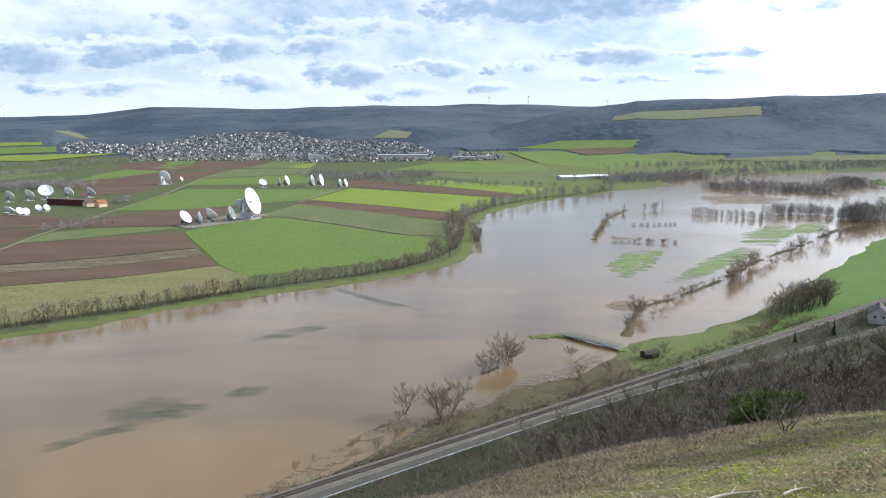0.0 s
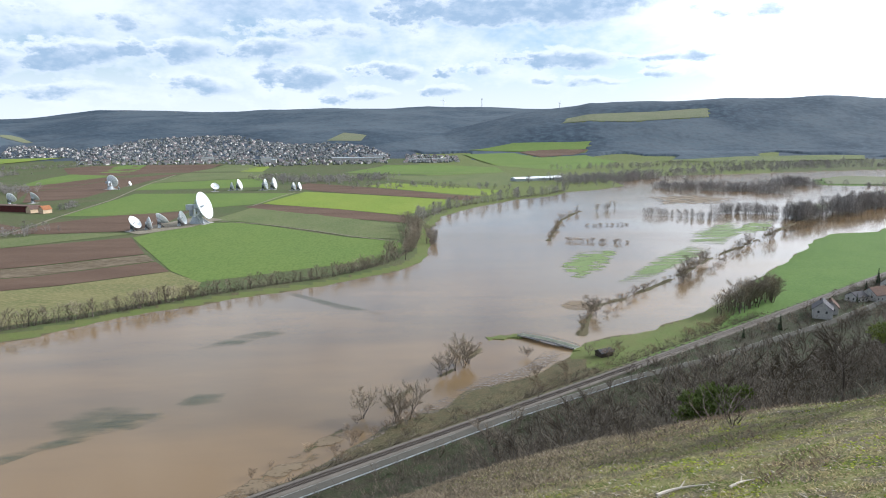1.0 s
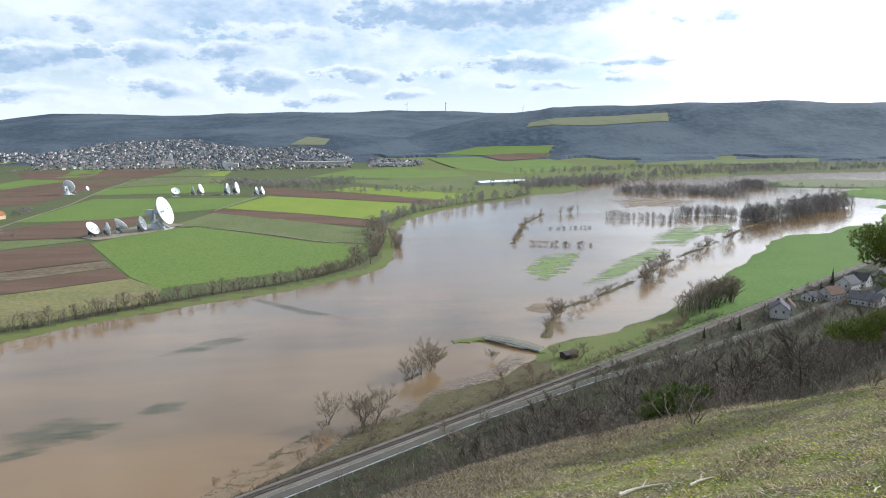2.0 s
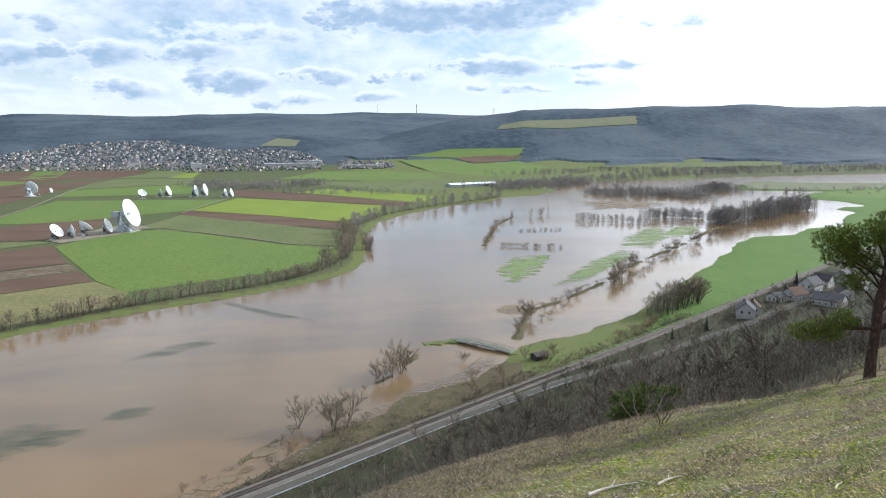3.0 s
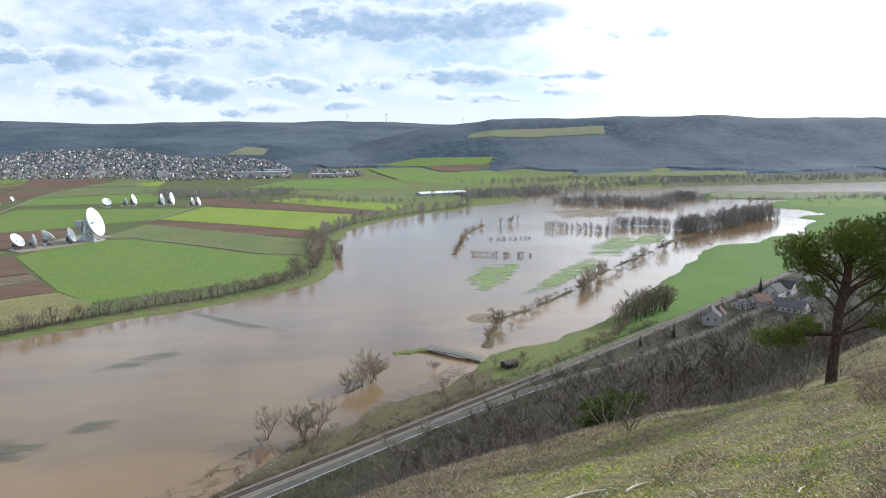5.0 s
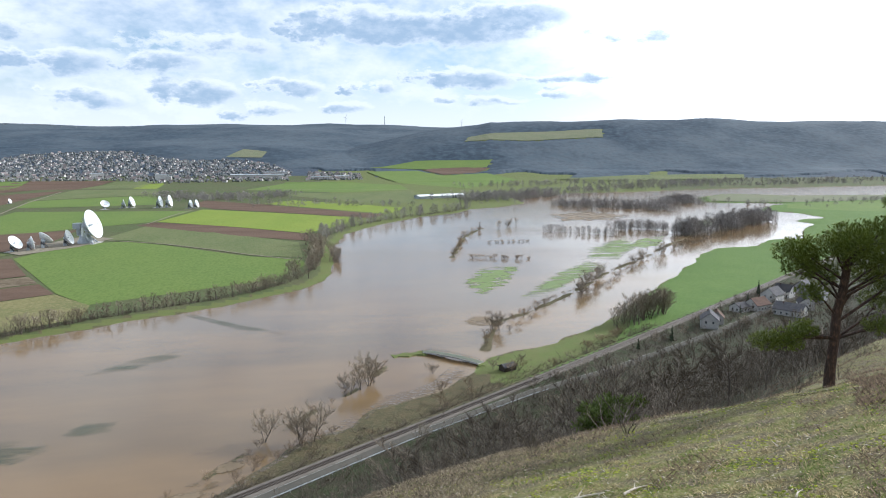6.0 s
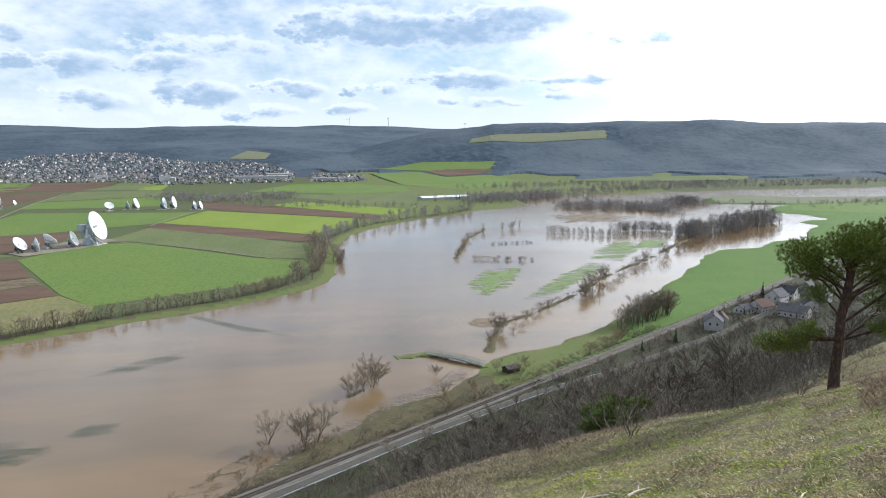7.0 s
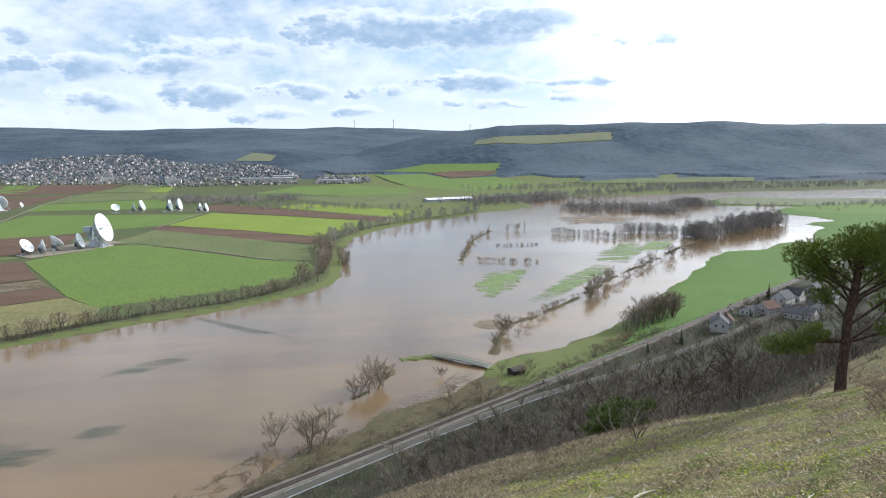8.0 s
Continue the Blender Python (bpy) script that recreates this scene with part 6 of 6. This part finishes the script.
# bleached bits of leaf and stalk lying on the turf
x, y, z, g = turf_spots(26000, 3.0, 22, 8, lambda x, y, d, q: (d > 167) & (q < 0.12 + 0.5 * smooth(wav(x, y, 1.3, 15.0))))
size = g.uniform(0.010, 0.036, len(x))
turn_ = g.uniform(0, 6.28, len(x))
v = crown_v[None] * np.stack([size, size * 0.22, size * 0.15], 1)[:, None]
vs = np.stack([v[:, :, 0] * np.cos(turn_)[:, None] - v[:, :, 1] * np.sin(turn_)[:, None] + x[:, None], v[:, :, 0] * np.sin(turn_)[:, None] + v[:, :, 1] * np.cos(turn_)[:, None] + y[:, None], v[:, :, 2] + (z + 0.028)[:, None]], -1)
fs = crown_f[None] + (np.arange(len(x)) * 12)[:, None, None]
tagged(mesh_object("leaf_litter", vs.reshape(-1, 3).tolist(), fs.reshape(-1, 3).tolist(), [M["stick"]]), "bleached bits of leaf and stalk on the turf", "litter", kind="stuff")

# ---- on the ridge ----
def mast(x, y, tall):
    ob = thing("radio_mast", (x, y, on_ground(x, y)), "slender grey radio mast on the wooded ridge", "mast")
    bm = bmesh.new()
    rod(bm, (0, 0, -2), (0, 0, tall), 2.2, 1.2, 8)
    part("tower", bm, M["grey_steel"], ob)
    bm = bmesh.new()
    rod(bm, (0, 0, tall * 0.82), (0, 0, tall * 0.9), 3.2, sides=10)
    part("platform", bm, M["grey_steel"], ob)


def wind_turbine(x, y, tall, turn):
    ob = thing("wind_turbine", (x, y, on_ground(x, y)), "white three-bladed wind turbine beyond the ridge", "wind turbine", "wind turbines on the ridge", turn)
    bm = bmesh.new()
    rod(bm, (0, 0, -2), (0, 0, tall), 1.8, 1.0, 8)
    part("tower", bm, M["white_paint"], ob)
    bm = bmesh.new()
    box(bm, (2.4, 6, 2.4), (0, 0, tall + 0.6))
    part("nacelle", bm, M["white_paint"], ob)
    for k in range(3):
        a = radians(20 + 120 * k)
        bm = bmesh.new()
        rod(bm, (0, -3.4, tall + 0.6), (tall * 0.45 * math.sin(a), -3.4, tall + 0.6 + tall * 0.45 * math.cos(a)), 1.2, 0.3, 5)
        part("blade", bm, M["white_paint"], ob)


mast(478, 4210, 58)
wind_turbine(265, 4300, 44, 10)
wind_turbine(-2480, 4230, 60, -10)
wind_turbine(930, 4250, 40, 20)
